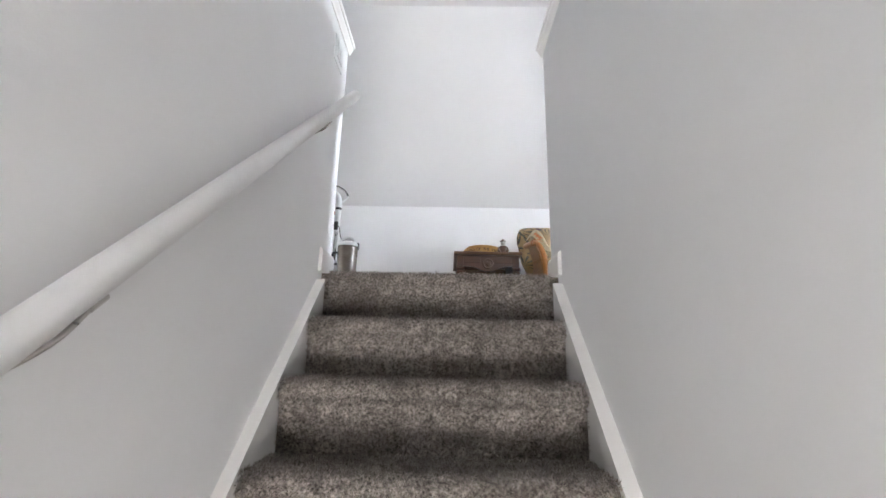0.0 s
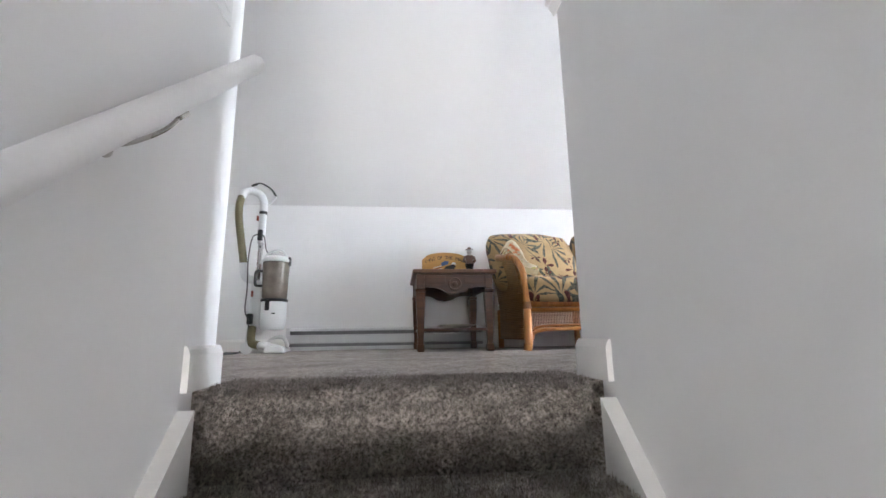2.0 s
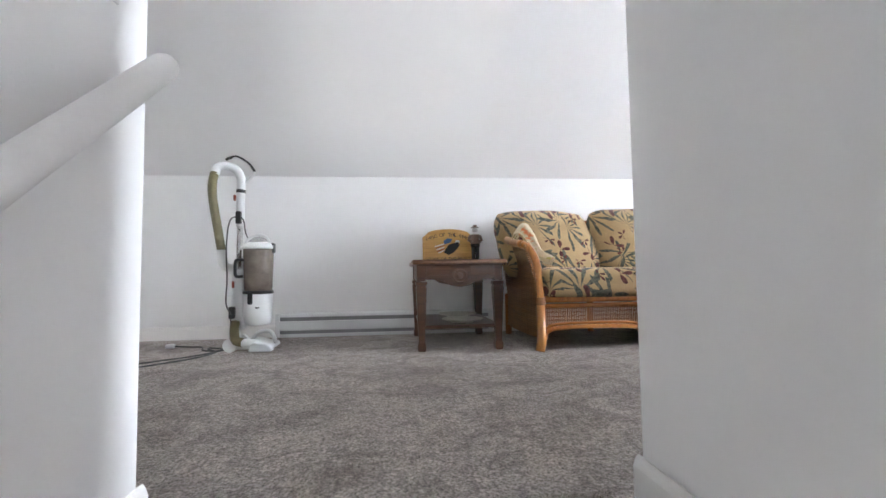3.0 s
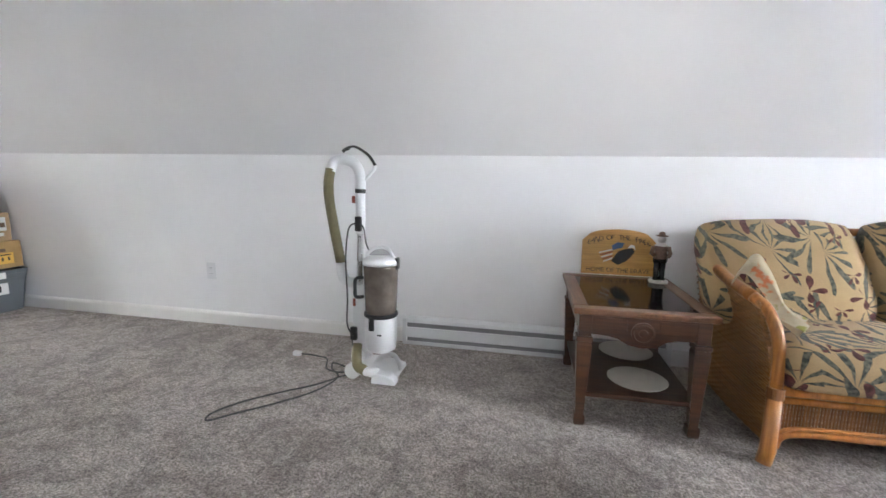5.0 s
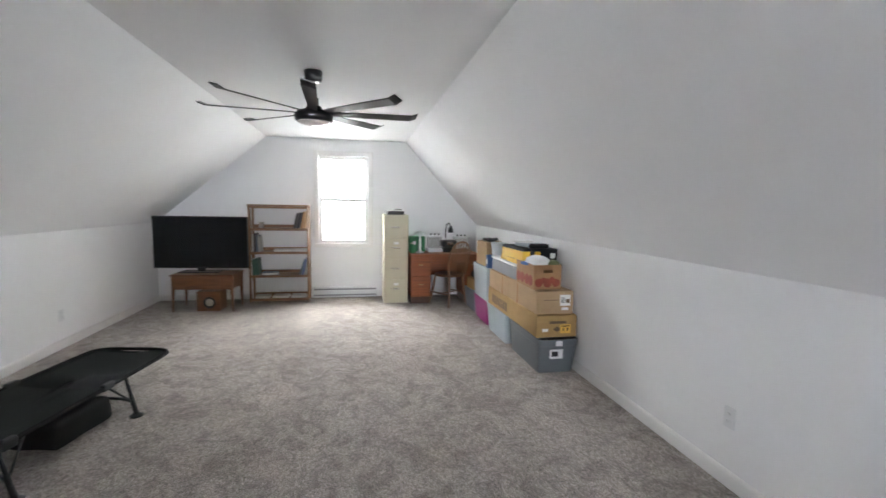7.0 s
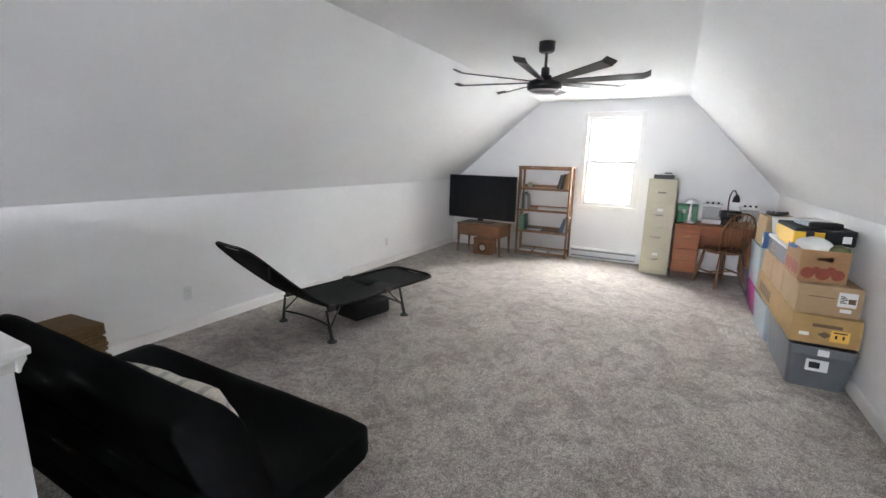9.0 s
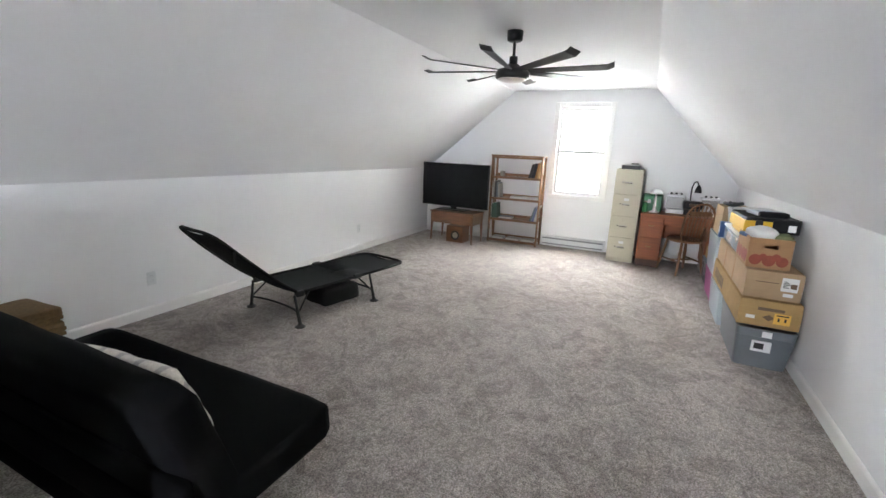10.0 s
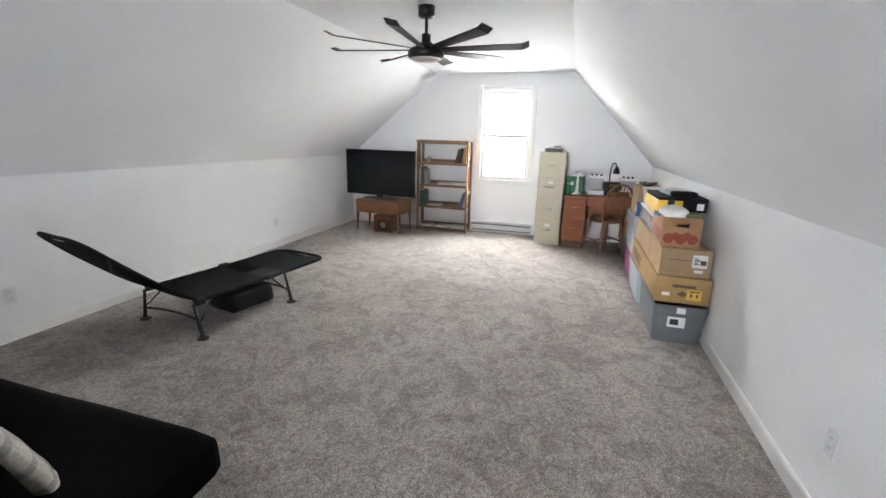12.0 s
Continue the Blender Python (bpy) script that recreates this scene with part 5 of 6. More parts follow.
bookcase()
BOOK_COLORS = [(0.045, 0.035, 0.03), (0.03, 0.025, 0.03), (0.42, 0.20, 0.06), (0.50, 0.30, 0.12), (0.05, 0.12, 0.09), (0.12, 0.16, 0.20), (0.45, 0.44, 0.40), (0.20, 0.05, 0.04), (0.10, 0.13, 0.30)]
BOOK_MATS = [plain("book_cover_%s" % w, c, 0.5, vary=0.15) for w, c in zip(("charcoal", "black", "orange", "tan", "green", "blue_grey", "cream", "red", "blue"), BOOK_COLORS)]
BOOK_WORDS = ("charcoal", "black", "orange", "tan", "green", "blue-grey", "cream", "red", "blue")


def book(x, y, z, thick, depth, tall, k, lean=0, flat=False, turn=0):
    word = BOOK_WORDS[k]
    b = thing("book", (x, y, z), "%s book %s on the wooden bookcase" % (word, "lying flat" if flat else "standing upright" if not lean else "leaning"), "book", group="books on the bookcase")
    b.matrix_world = pose(x, y, z, lean, 0, turn) if not flat else pose(x, y, z, 0, 0, turn)
    if flat:
        part("cover", box(-depth / 2, depth / 2, -tall / 2, tall / 2, 0, thick, 0.002), BOOK_MATS[k], b)
        part("pages", box(-depth / 2 + 0.004, depth / 2 + 0.001, -tall / 2 - 0.001, tall / 2 + 0.001, 0.003, thick - 0.003), PAPER, b)
    else:
        part("cover", box(-depth / 2, depth / 2, 0, thick, 0, tall, 0.002), BOOK_MATS[k], b)
        part("pages", box(-depth / 2 - 0.001, depth / 2 - 0.004, 0.003, thick - 0.003, 0.003, tall + 0.001), PAPER, b)


for args in ((1.585, 1.10, 0.035, 0.19, 0.235, 0, -14), (1.635, 1.10, 0.03, 0.19, 0.245, 1, -12), (1.69, 1.10, 0.035, 0.18, 0.25, 2, -10), (1.735, 1.10, 0.03, 0.18, 0.27, 3, -6),
             (1.01, 0.755, 0.028, 0.2, 0.25, 6, 0), (1.04, 0.755, 0.03, 0.2, 0.27, 1, 0), (1.073, 0.755, 0.03, 0.2, 0.24, 5, 0), (1.106, 0.755, 0.028, 0.2, 0.22, 6, 6),
             (1.01, 0.41, 0.05, 0.2, 0.24, 4, 0), (1.062, 0.41, 0.045, 0.2, 0.25, 4, 4), (1.66, 0.41, 0.03, 0.2, 0.25, 5, -18), (1.70, 0.41, 0.03, 0.2, 0.27, 8, -15), (1.735, 0.41, 0.03, 0.2, 0.26, 6, -10)):
    book(-7.30, *args)
for y, z, tall, k, turn in ((1.44, 0.755, 0.26, 6, 3), (1.69, 0.755, 0.20, 6, -5), (1.14, 0.06, 0.19, 6, 2), (1.40, 0.06, 0.22, 6, -3), (1.65, 0.06, 0.21, 6, 4), (1.25, 0.41, 0.22, 5, 8)):
    book(-7.29, y, z, 0.035, 0.17, tall, k, 0, True, turn)
cup = part("mug", lathe([(0.028, 0), (0.036, 0.01), (0.038, 0.085), (0.034, 0.085), (0.032, 0.012), (0.0, 0.010)], 20), PLATE, None, smooth=True)
cup.matrix_world = pose(-7.30, 1.13, 1.10)
tagged(cup, "small white ceramic cup on the top bookcase shelf", "cup")


# ---- filing cabinet ----
def filing_cabinet():
    c = thing("filing_cabinet", (-6.95, 2.908, 0), "tall khaki steel four-drawer filing cabinet beside the window", "filing cabinet")
    w, d, h = 0.362, 0.53, 1.325
    part("case", box(-d, -0.006, 0, w, 0.0, h, 0.005), KHAKI, c)
    hh = (h - 0.09) / 4
    for i in range(4):
        z0 = 0.055 + i * hh
        dr = part("drawer", box(-0.005, 0.012, 0.012, w - 0.012, z0 + 0.005, z0 + hh - 0.005, 0.004), KHAKI, c)
        zc = z0 + hh * 0.55
        part("handle", prism([(0.012, zc - 0.012), (0.034, zc - 0.016), (0.036, zc - 0.008), (0.016, zc + 0.008), (0.012, zc + 0.008)], 1, w / 2 - 0.048, w / 2 + 0.048), CHROME, dr, "chrome pull")
        part("label_holder", box(0.012, 0.015, w / 2 - 0.034, w / 2 + 0.034, zc + 0.045, zc + 0.082, 0.002), PAPER if i % 2 == 0 else KHAKI, dr)
        part("thumb_latch", box(0.012, 0.02, w / 2 - 0.085, w / 2 - 0.065, zc - 0.008, zc + 0.008, 0.003), CHROME, dr)


filing_cabinet()
st = thing("letter_tray", (-7.17, 3.08, 1.3255), "black letter tray with white papers on the filing cabinet", "letter tray", 4)
part("tray", box(-0.14, 0.14, -0.125, 0.125, 0, 0.055, 0.008), BLACK_PLASTIC, st)
part("papers", box(-0.12, 0.12, -0.10, 0.09, 0.055, 0.068, 0.003), PAPER, st).matrix_local = pose(0, 0, 0, 0, 0, 7)
part("device", box(-0.06, 0.07, 0.0, 0.10, 0.068, 0.085, 0.008), BLACK_PLASTIC, st)


# ---- desk and what stands on it ----
def desk():
    d = thing("desk", (0, 0, 0), "brown wooden kneehole desk with two drawers along the gable wall", "desk")
    x0, x1, y0, y1, h = -7.42, -6.82, 3.285, 4.36, 0.752
    part("top", box(x0, x1 + 0.012, y0, y1, h - 0.028, h, 0.005), DESK, d)
    for a, b in ((y0 + 0.012, y0 + 0.315), (y1 - 0.24, y1 - 0.012)):
        part("pedestal", box(x0 + 0.02, x1 - 0.014, a, b, 0.11, h - 0.029, 0.003), DESK, d)
        part("plinth", box(x0 + 0.05, x1 - 0.06, a + 0.01, b - 0.01, 0.0, 0.109, 0.003), WALNUT, d)
        for z0, z1 in ((0.13, 0.42), (0.435, 0.70)):
            dr = part("drawer", box(x1 - 0.013, x1 + 0.003, a + 0.012, b - 0.012, z0, z1, 0.004), DESK, d)
            part("handle", tube(curve_points([(x1 + 0.003, (a + b) / 2 - 0.035, (z0 + z1) / 2 + 0.03), (x1 + 0.02, (a + b) / 2, (z0 + z1) / 2 + 0.022), (x1 + 0.003, (a + b) / 2 + 0.035, (z0 + z1) / 2 + 0.03)], 5), 0.005, 8), plain("aged_brass", (0.42, 0.33, 0.17), 0.35, 0.9), dr, "small brass pull", True)
    part("middle_drawer", box(x1 - 0.03, x1 - 0.004, y0 + 0.317, y1 - 0.242, h - 0.13, h - 0.03, 0.004), DESK, d)
    part("modesty_panel", box(x0 + 0.02, x0 + 0.035, y0 + 0.317, y1 - 0.242, 0.35, h - 0.03), DESK, d)


desk()
DT = 0.753


def desk_lamp_white():
    o = thing("candlestick_lamp", (-7.02, 3.455, DT), "white porcelain table lamp with a shallow shade on the desk", "lamp")
    part("base", lathe([(0.06, 0), (0.062, 0.01), (0.03, 0.028), (0.018, 0.06), (0.024, 0.10), (0.015, 0.13), (0.02, 0.19), (0.012, 0.22), (0.012, 0.27)], 22), WHITE_PLASTIC, o, smooth=True)
    part("shade", lathe([(0.085, 0.262), (0.088, 0.268), (0.06, 0.305), (0.03, 0.325), (0.0, 0.33)], 26), WHITE_PLASTIC, o, "white shallow shade", True)


def plastic_tank(y, wd, ht):
    o = thing("beverage_tank", (-7.20, y, DT), "clear tank with a white lid and dark knobs on the desk", "tank", group="tanks on the desk")
    part("base", box(-0.11, 0.11, -wd / 2, wd / 2, 0, 0.055, 0.006), WHITE_PLASTIC, o)
    part("tank", box(-0.10, 0.10, -wd / 2 + 0.008, wd / 2 - 0.008, 0.056, ht - 0.03, 0.006), TANK_CLEAR, o, "clear plastic tank")
    part("lid", box(-0.112, 0.112, -wd / 2 - 0.004, wd / 2 + 0.004, ht - 0.03, ht, 0.008), WHITE_PLASTIC, o)
    for k in (-1, 0, 1):
        part("knob", lathe([(0.014, 0), (0.016, 0.012), (0.012, 0.024), (0.0, 0.026)], 14, None, (0.03, k * wd * 0.28, ht)), BLACK_PLASTIC, o)


def gooseneck():
    o = thing("gooseneck_lamp", (-7.22, 3.905, DT), "black gooseneck desk lamp bent forward", "lamp")
    part("base", lathe([(0.06, 0), (0.06, 0.015), (0.02, 0.025), (0.0, 0.026)], 20), BLACK_PLASTIC, o, smooth=True)
    part("neck", tube(curve_points([(0, 0, 0.02), (0, -0.012, 0.2), (0, -0.014, 0.34), (0.008, 0.004, 0.43), (0.02, 0.036, 0.445), (0.03, 0.058, 0.40)], 6), 0.008, 10), BLACK_PLASTIC, o, smooth=True)
    part("shade", lathe([(0.042, -0.10), (0.045, -0.095), (0.034, -0.04), (0.016, 0.0), (0.0, 0.004)], 18, None, (0.032, 0.062, 0.40)), BLACK_PLASTIC, o, smooth=True)


desk_lamp_white()
plastic_tank(3.71, 0.225, 0.262)
plastic_tank(4.13, 0.215, 0.245)
gooseneck()
gb = thing("green_bucket", (-7.18, 3.42, DT), "bright green plastic box with small white marks on the desk", "plastic box")
part("body", box(-0.10, 0.10, -0.125, 0.125, 0, 0.225, 0.012), GREEN, gb)
part("lid", box(-0.104, 0.104, -0.129, 0.129, 0.2255, 0.24, 0.005), GREEN, gb)
part("sticker", box(0.1005, 0.1015, -0.06, -0.02, 0.12, 0.17), PAPER, gb)
gt = thing("green_jar", (-6.98, 3.335, DT), "small dark green glass jar on the desk", "jar")
part("body", lathe([(0.032, 0), (0.036, 0.01), (0.036, 0.10), (0.022, 0.12), (0.022, 0.14), (0.0, 0.14)], 18), GREEN, gt, smooth=True)
part("lid", lathe([(0.025, 0.14), (0.025, 0.155), (0.0, 0.156)], 16), PLATE, gt)
bk = thing("desk_radio", (-7.12, 3.92, DT), "black radio with a handle lying on the desk", "radio", 6)
part("body", box(-0.09, 0.08, -0.12, 0.12, 0.08, 0.19, 0.03, 3), BLACK_PLASTIC, bk)
part("stand", box(-0.07, 0.06, -0.10, 0.10, 0.0, 0.0795, 0.01), BLACK_PLASTIC, bk)
part("dial", box(0.0801, 0.084, -0.05, 0.05, 0.12, 0.16, 0.003), CHROME, bk)


def windsor_chair():
    c = thing("windsor_chair", (-6.80, 3.87, 0), "oak Windsor chair with spindle back pulled up to the desk", "chair", 212)
    # local +x is the open front of the seat toward the desk, the back stands at -x
    bm = lathe([(0.20, 0.0), (0.215, 0.012), (0.21, 0.03), (0.15, 0.034), (0.0, 0.026)], 30)
    for v in bm.verts:
        v.co.y *= 1.02
    part("seat", bm, CHAIRW, c, smooth=True).matrix_local = pose(0, 0, 0.435)
    for x, y in ((0.15, 0.14), (0.15, -0.14), (-0.14, 0.13), (-0.14, -0.13)):
        part("leg", tube([(x * 1.40, y * 1.45, 0), (x * 1.28, y * 1.3, 0.12), (x * 1.12, y * 1.14, 0.28), (x, y, 0.445)], [0.013, 0.017, 0.020, 0.014], 12), CHAIRW, c, smooth=True)
    for s in (1, -1):
        part("stretcher", tube([(0.15 * 1.22, s * 0.14 * 1.24, 0.18), (0, s * 0.17, 0.18), (-0.14 * 1.22, s * 0.13 * 1.24, 0.18)], [0.009, 0.014, 0.009], 10), CHAIRW, c, smooth=True)
    part("stretcher", tube([(0, -0.165, 0.18), (0, 0, 0.18), (0, 0.165, 0.18)], [0.009, 0.013, 0.009], 10), CHAIRW, c, smooth=True)
    bow = [(-0.165, 0.175, 0.46), (-0.20, 0.20, 0.66), (-0.235, 0.185, 0.83), (-0.255, 0.10, 0.93), (-0.262, 0.0, 0.955), (-0.255, -0.10, 0.93), (-0.235, -0.185, 0.83), (-0.20, -0.20, 0.66), (-0.165, -0.175, 0.46)]
    part("bow", tube(curve_points(bow, 7), 0.0125, 12), CHAIRW, c, smooth=True)
    for k in range(7):
        y = (k - 3) * 0.047
        top = 0.945 - 0.9 * abs(y) ** 1.75
        part("spindle", tube([(-0.17, y * 0.8, 0.455), (-0.20, y * 0.95, 0.62), (-0.252, y * 1.12, top)], [0.006, 0.009, 0.006], 8), CHAIRW, c, smooth=True)
    part("splat_band", prism([(-0.15, 0.80), (0.15, 0.80), (0.135, 0.86), (-0.135, 0.86)], 1, -0.006, 0.006), CHAIRW, c).matrix_local = pose(-0.228, 0, 0.0, 0, 0, 90)


windsor_chair()


# ---- totes and boxes along the knee wall ----
def tote(name, x0, x1, y0, y1, z0, h, material, label, group="storage totes", rim=True):
    """A tapered tub with a rolled rim and a ribbed wall."""
    t = thing(name, ((x0 + x1) / 2, (y0 + y1) / 2, z0), label, "storage tote", group=group)
    w, d = (x1 - x0) / 2, (y1 - y0) / 2
    bm = bmesh.new()
    rings = []
    for k, z in ((0.86, 0.0), (0.88, 0.012), (0.97, h * 0.80), (0.985, h * 0.82), (0.985, h - 0.03), (1.0, h - 0.028), (1.0, h), (0.955, h), (0.93, h * 0.8), (0.85, 0.02)):
        pts = []
        r = 0.035
        for cx, cy, a0 in ((1, 1, 0), (-1, 1, 90), (-1, -1, 180), (1, -1, 270)):
            for q in range(4):
                a = radians(a0 + q * 30)
                pts.append(bm.verts.new((cx * (w * k - r) + r * math.cos(a), cy * (d * k - r) + r * math.sin(a), z)))
        rings.append(pts)
    for a, b in zip(rings, rings[1:]):
        for i in range(16):
            bm.faces.new((a[i], a[(i + 1) % 16], b[(i + 1) % 16], b[i]))
    bm.faces.new(rings[0][::-1])
    bm.faces.new(rings[-1])
    part("tub", bm, material, t)
    for s in (1, -1):
        part("handle_grip", box(s * w * 0.93 - 0.012, s * w * 0.93 + 0.012, -d * 0.34, d * 0.34, h * 0.60, h * 0.80, 0.008), material, t)
    return t, w, d


t1, tw, td = tote("storage_tote", -4.75, -4.0 + 0.045, 4.075, 4.452, 0, 0.315, TOTE_DARK, "slate grey plastic storage tote under stacked boxes")
part("label", box(tw * 0.955, tw * 0.955 + 0.013, -0.08, 0.04, 0.145, 0.225), PAPER, t1, "white paper label")
part("label_picture", box(tw * 0.955 + 0.0131, tw * 0.955 + 0.0145, -0.065, -0.005, 0.165, 0.21, 0.0005), INK_BLACK, t1)
part("tape", box(tw * 0.998, tw * 0.998 + 0.003, -0.03, 0.03, 0.26, 0.305), PAPER, t1, "scrap of tape")
tote("storage_tote", -5.50, -4.80, 4.06, 4.45, 0, 0.32, TOTE_GREY, "light grey plastic storage tote on the carpet")
tote("storage_tote", -6.16, -5.53, 4.08, 4.45, 0, 0.30, TOTE_PINK, "magenta plastic storage tote on the carpet")
tote("storage_tote", -6.78, -6.20, 4.10, 4.45, 0, 0.28, TOTE_CLEAR, "cloudy clear storage tub against the knee wall")
tote("storage_tote", -6.17, -5.50, 4.06, 4.40, 0.305, 0.42, TOTE_GREY, "blue-grey tote stacked on the magenta one")


def carton(name, x0, x1, y0, y1, z0, z1, material, label, turn=0, open_top=False):
    """A cardboard box with flaps, a tape strip and slightly bowed faces."""
    c = thing(name, ((x0 + x1) / 2, (y0 + y1) / 2, z0), label, "cardboard box", turn, "cartons in the stack")
    w, d, h = (x1 - x0) / 2, (y1 - y0) / 2, z1 - z0
    bm = box(-w, w, -d, d, 0.001, h)
    bmesh.ops.subdivide_edges(bm, edges=bm.edges[:], cuts=4, use_grid_fill=True)
    for v in bm.verts:
        f = noise.noise(v.co * 5 + Vector((x0, y0, 0))) * 0.006
        v.co += Vector((f if abs(abs(v.co.x) - w) < 1e-5 else 0, f if abs(abs(v.co.y) - d) < 1e-5 else 0, 0))
    part("body", bm, material, c)
    part("flap", box(-w + 0.003, w - 0.003, -d + 0.003, -0.003, h + 0.0005, h + 0.004), material, c)
    part("flap", box(-w + 0.003, w - 0.003, 0.003, d - 0.003, h + 0.0005, h + 0.004), material, c)
    return c, w, d, h


c1, w, d, h = carton("cardboard_box", -5.46, -4.02, 4.075, 4.455, 0.3205, 0.515, CARD_YELLOW, "long ochre cardboard box with an orange label on a tote")
part("orange_label", box(w + 0.006, w + 0.0075, 0.03, 0.13, 0.035, 0.115), LABEL_YELLOW, c1, "orange handling label")
for k in (0.06, 0.10):
    part("pictogram", box(w + 0.0076, w + 0.0085, k - 0.006, k + 0.006, 0.058, 0.084), INK_BLACK, c1)
part("label_bar", box(w + 0.0076, w + 0.0085, 0.045, 0.115, 0.097, 0.106), INK_BLACK, c1)
part("paper_slip", box(w + 0.006, w + 0.0075, -0.14, -0.085, 0.055, 0.08), PAPER, c1)
part("printed_band", box(w + 0.006, w + 0.007, -0.075, 0.085, 0.125, 0.148), INK, c1, "faded printing bars")
part("printed_mark", prism([(-0.04, 0.075), (0.0, 0.05), (0.04, 0.075), (0.0, 0.098)], 0, w + 0.006, w + 0.007), INK, c1)
for i in range(7):
    q = -0.55 + i * 0.075
    part("side_letter_bar", box(q, q + 0.045, -d - 0.008, -d - 0.0065, 0.045, 0.14), INK, c1, "large printed letter shapes")
c2, w, d, h = carton("cardboard_box", -5.48, -4.075, 4.09, 4.44, 0.519, 0.722, CARD, "long tan cardboard box with a white shipping label")
part("shipping_label", box(w + 0.006, w + 0.0075, 0.045, 0.145, 0.075, 0.175), PAPER, c2, "white shipping label")
for k in range(5):
    part("label_bar", box(w + 0.0076, w + 0.0085, 0.056, 0.08 + 0.012 * (k % 3), 0.145 - k * 0.011, 0.151 - k * 0.011), INK_BLACK, c2)
part("barcode", box(w + 0.0076, w + 0.0085, 0.10, 0.138, 0.10, 0.135), INK, c2)
part("paper_slip", box(w + 0.006, w + 0.0075, 0.065, 0.125, 0.035, 0.06), PAPER, c2)
part("print_line", box(w + 0.006, w + 0.007, -0.11, 0.03, 0.125, 0.130), INK, c2, "faint printed line")
part("tape", box(-0.24, -0.20, -d - 0.008, -d - 0.0065, 0.0, h), CARD_DARK, c2)
part("tape", box(0.22, 0.26, -d - 0.008, -d - 0.0065, 0.0, h), CARD_DARK, c2)


def fruit_box():
    c = thing("fruit_box", (-4.38, 4.225, 0.727), "open fruit carton with red apples printed on its side", "cardboard box", 0, "cartons in the stack")
    w, d, h, t = 0.215, 0.135, 0.225, 0.006
    part("bottom", box(-w, w, -d, d, 0, t), CARD_DARK, c)
    for s in (1, -1):
        bm = bmesh.new()
        put(bm, s * w - t / 2, s * w + t / 2, -d, -0.045, t, h)
        put(bm, s * w - t / 2, s * w + t / 2, 0.045, d, t, h)
        put(bm, s * w - t / 2, s * w + t / 2, -0.045, 0.045, t, h - 0.075)
        put(bm, s * w - t / 2, s * w + t / 2, -0.045, 0.045, h - 0.045, h)
        part("end_panel", bm, CARD_DARK, c)
        part("side_panel", box(-w + t, w - t, s * d - t / 2, s * d + t / 2, t, h), CARD_DARK, c)
    for y, r, z in ((-0.085, 0.040, 0.062), (0.0, 0.042, 0.060), (0.082, 0.038, 0.06), (-0.04, 0.026, 0.085), (0.042, 0.028, 0.088)):
        part("printed_apple", tube([(w + 0.0035, y, z), (w + 0.0045 + 0.0005 * (r < 0.03), y, z)], r, 20), INK_RED, c, "printed red apple")
    for x in (-0.15, -0.05, 0.06, 0.15):
        part("printed_apple", tube([(x, -d - 0.0035, 0.075), (x, -d - 0.0045, 0.075)], 0.05, 20), INK_RED, c)
    return c


fruit_box()


def lump(name, at, size, material, label, category, turn=0, seed=0, tilt=(0, 0)):
    ob = part(name, rounded_slab(size[0], size[1], size[2], min(size) * 0.42, 8, min(size) * 0.35, seed), material, None, smooth=True)
    ob.matrix_world = pose(*at, tilt[0], tilt[1], turn)
    tagged(ob, label, category)
    return ob


lump("crumpled_bag", (-4.30, 4.165, 0.962), (0.22, 0.16, 0.10), PAPER, "crumpled white plastic bag in the fruit carton", "plastic bag", 25, 2, (8, 10))
lump("blue_folder", (-4.33, 4.118, 0.945), (0.18, 0.08, 0.03), INK_BLUE, "blue folder edge under the white bag", "folder", 20, 4)
lump("green_cloth", (-4.25, 4.295, 0.945), (0.14, 0.12, 0.08), plain("moss_cloth", (0.12, 0.13, 0.06), 0.9, vary=0.4, scale=30), "bunched moss green cloth in the fruit carton", "cloth", 0, 6)


def tub(x0, x1, y0, y1, z0, h):
    t = thing("clear_tub", ((x0 + x1) / 2, (y0 + y1) / 2, z0), "clear plastic tub with a white lid and papers inside", "storage tub")
    w, d = (x1 - x0) / 2, (y1 - y0) / 2
    part("tub", box(-w, w, -d, d, 0, h - 0.025, 0.015), TOTE_CLEAR, t)
    part("contents", box(-w + 0.02, w - 0.02, -d + 0.02, d - 0.02, 0.01, h * 0.55, 0.01), CARD_DARK, t)
    part("lid", box(-w - 0.01, w + 0.01, -d - 0.01, d + 0.01, h - 0.025, h, 0.010), WHITE_PLASTIC, t)


tub(-5.44, -4.66, 4.10, 4.36, 0.7265, 0.165)
yb_ = thing("yellow_tool_case", (-4.89, 4.24, 0.893), "flat yellow tool case with a black lid on the clear tub", "tool case")
part("body", box(-0.27, 0.27, -0.13, 0.13, 0, 0.048, 0.008), YELLOW, yb_)
part("lid", box(-0.272, 0.272, -0.128, 0.132, 0.0485, 0.062, 0.005), BLACK_PLASTIC, yb_, "black lid")
bc = thing("black_case", (-4.70, 4.255, 0.9555), "matte black case with a yellow lower half across the stack", "case", 2)
MATTE = plain("matte_black_case", (0.014, 0.014, 0.015), 0.75, vary=0.3, spec=0.2)
part("body", box(-0.28, 0.28, -0.185, 0.180, 0.0, 0.118, 0.010), MATTE, bc)
part("yellow_front", box(-0.272, 0.286, -0.192, -0.005, 0.004, 0.092, 0.006), YELLOW, bc, "yellow front of the case")
part("latch", box(0.2865, 0.296, -0.120, -0.070, 0.055, 0.100, 0.004), BLACK_PLASTIC, bc)
part("tag", box(0.2805, 0.282, 0.10, 0.15, 0.025, 0.075), PAPER, bc, "white paper tag")
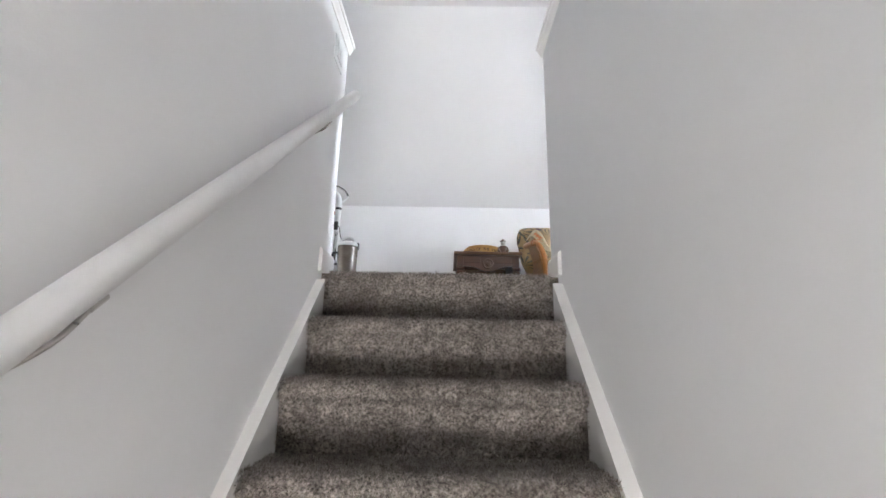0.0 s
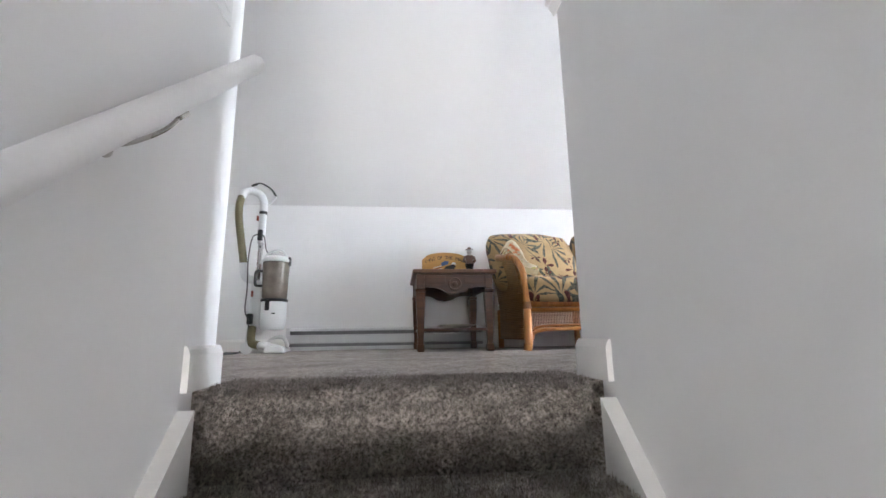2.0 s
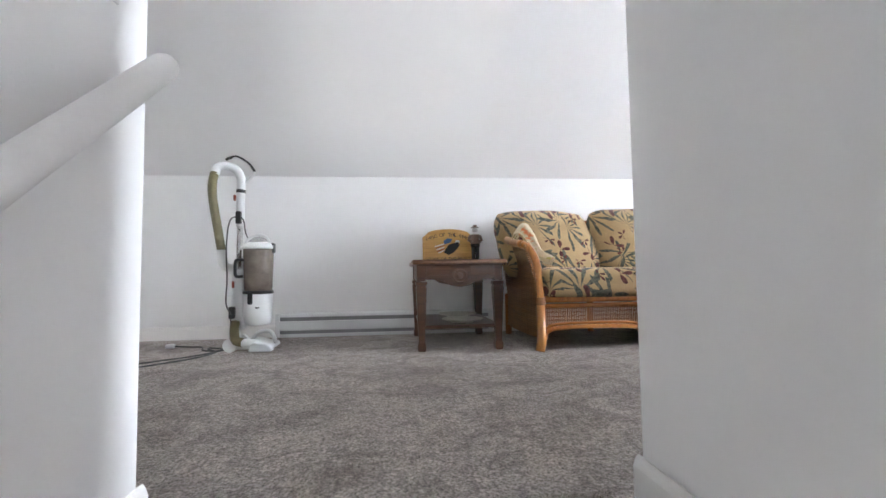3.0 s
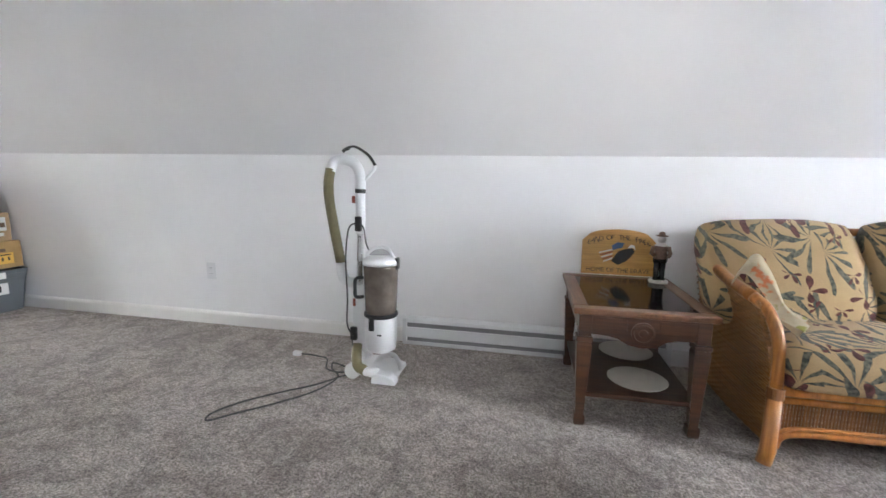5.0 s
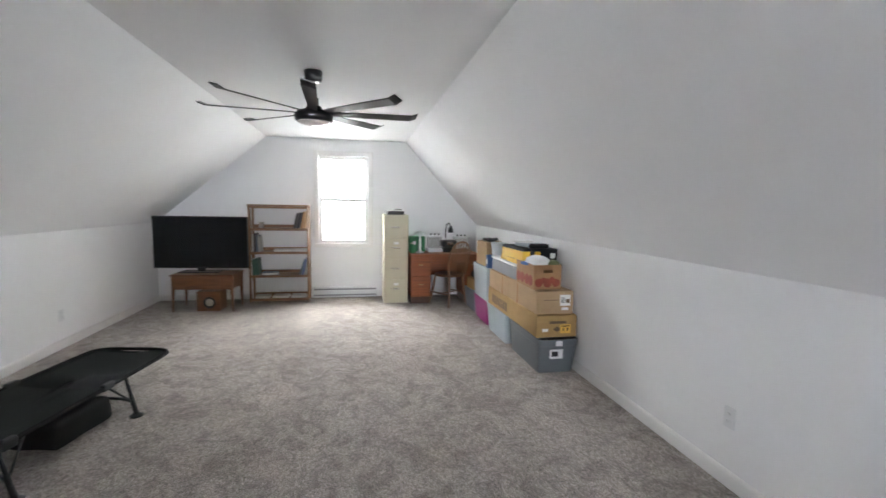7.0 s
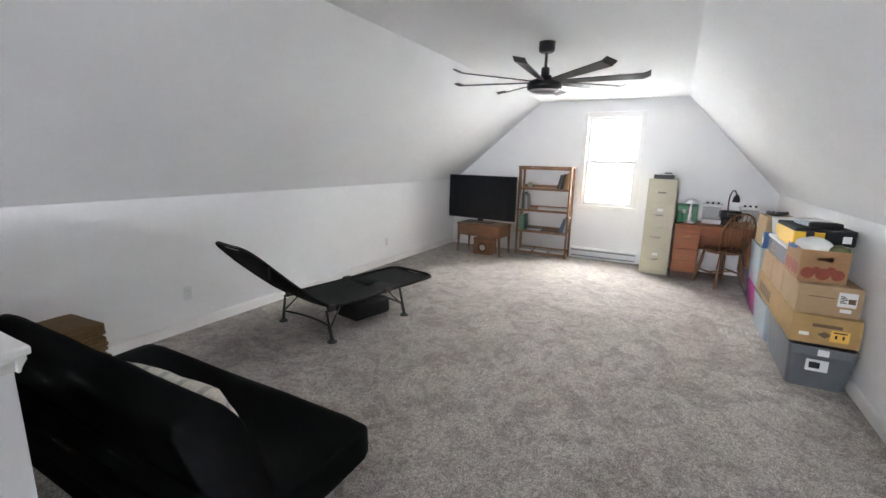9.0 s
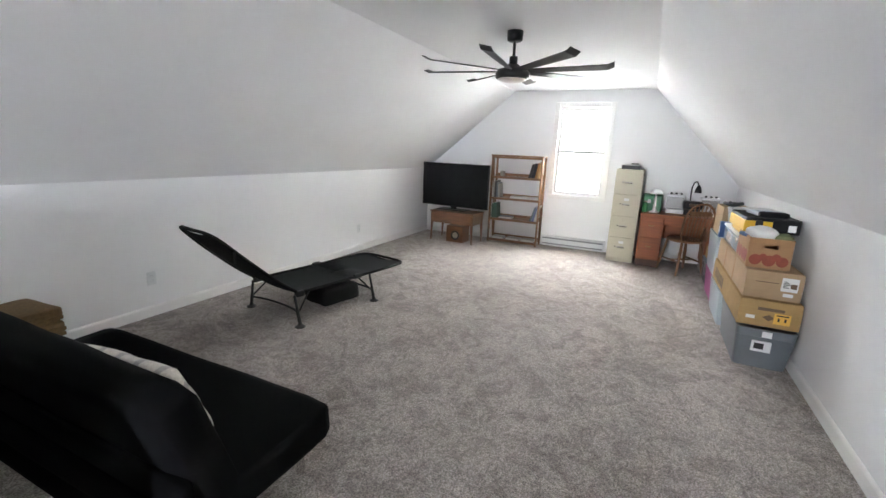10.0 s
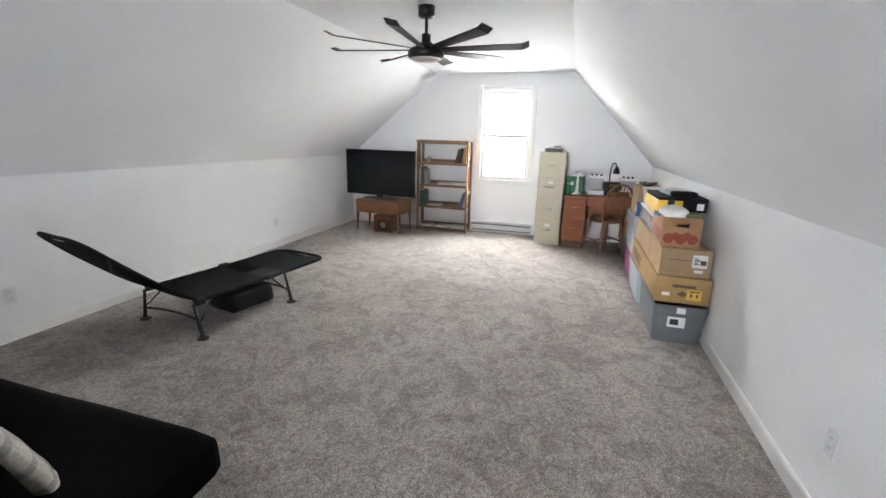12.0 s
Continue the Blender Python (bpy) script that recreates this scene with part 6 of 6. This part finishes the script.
gd = thing("label_printer", (-4.66, 4.255, 1.0740), "light grey device with a black front on the black case", "device", 10)
part("body", box(-0.15, 0.13, -0.10, 0.10, 0, 0.040, 0.012), TOTE_GREY, gd)
part("front", box(0.06, 0.133, -0.08, 0.06, 0.010, 0.034, 0.005), BLACK_PLASTIC, gd)
part("paper_sheet", box(-0.14, 0.04, -0.14, 0.07, 0.0405, 0.046, 0.002), PAPER, gd, "loose white papers")
hd = part("handset", rounded_slab(0.07, 0.20, 0.045, 0.018, 6, 0.002, 3), MATTE, None, smooth=True)
hd.matrix_world = pose(-4.49, 4.27, 1.0965, 0, 0, 8)
tagged(hd, "small black plastic handset lying on the black case", "handset")
tb = thing("tan_carton", (-5.83, 4.20, 0.7275), "open tan carton with black handles sticking out", "cardboard box", 2, "cartons in the stack")
part("body", box(-0.20, 0.20, -0.12, 0.14, 0, 0.30, 0.003), CARD, tb)
part("cable_coil", tube(curve_points([(-0.1, -0.05, 0.315), (0.0, -0.08, 0.33), (0.1, -0.03, 0.318), (0.05, 0.06, 0.335), (-0.06, 0.05, 0.32)], 6, True), 0.02, 10, closed=True), BLACK_PLASTIC, tb, smooth=True)
part("handle_bar", tube([(-0.16, 0.0, 0.318), (0.12, -0.06, 0.345)], 0.016, 10), BLACK_PLASTIC, tb)
wb = thing("white_bucket", (-5.50, 4.20, 0.893), "small white plastic bucket on the stack", "bucket")
part("body", lathe([(0.075, 0), (0.095, 0.14), (0.10, 0.142), (0.10, 0.15), (0.09, 0.15), (0.07, 0.01), (0.0, 0.01)], 24), WHITE_PLASTIC, wb, smooth=True)
bs = thing("blue_binder", (-5.63, 4.075, 0.726), "blue and black binder standing beside the carton", "binder")
bs.matrix_world = pose(-5.56, 4.085, 0.7265)
part("cover", box(-0.03, 0.045, -0.015, 0.06, 0, 0.16, 0.003), INK_BLUE, bs)
part("spine_label", box(-0.012, 0.025, -0.0165, -0.0152, 0.05, 0.11), PAPER, bs)
oc = thing("open_carton", (-6.50, 4.27, 0.283), "small ochre carton on the clear tub", "cardboard box", 5, "cartons in the stack")
part("body", box(-0.20, 0.20, -0.13, 0.14, 0, 0.15, 0.003), CARD_YELLOW, oc)
lump("dark_bag", (-6.50, 4.27, 0.485), (0.34, 0.22, 0.11), plain("dark_bag_cloth", (0.03, 0.03, 0.028), 0.8, vary=0.3), "dark soft bag on the ochre carton", "bag", 0, 8)
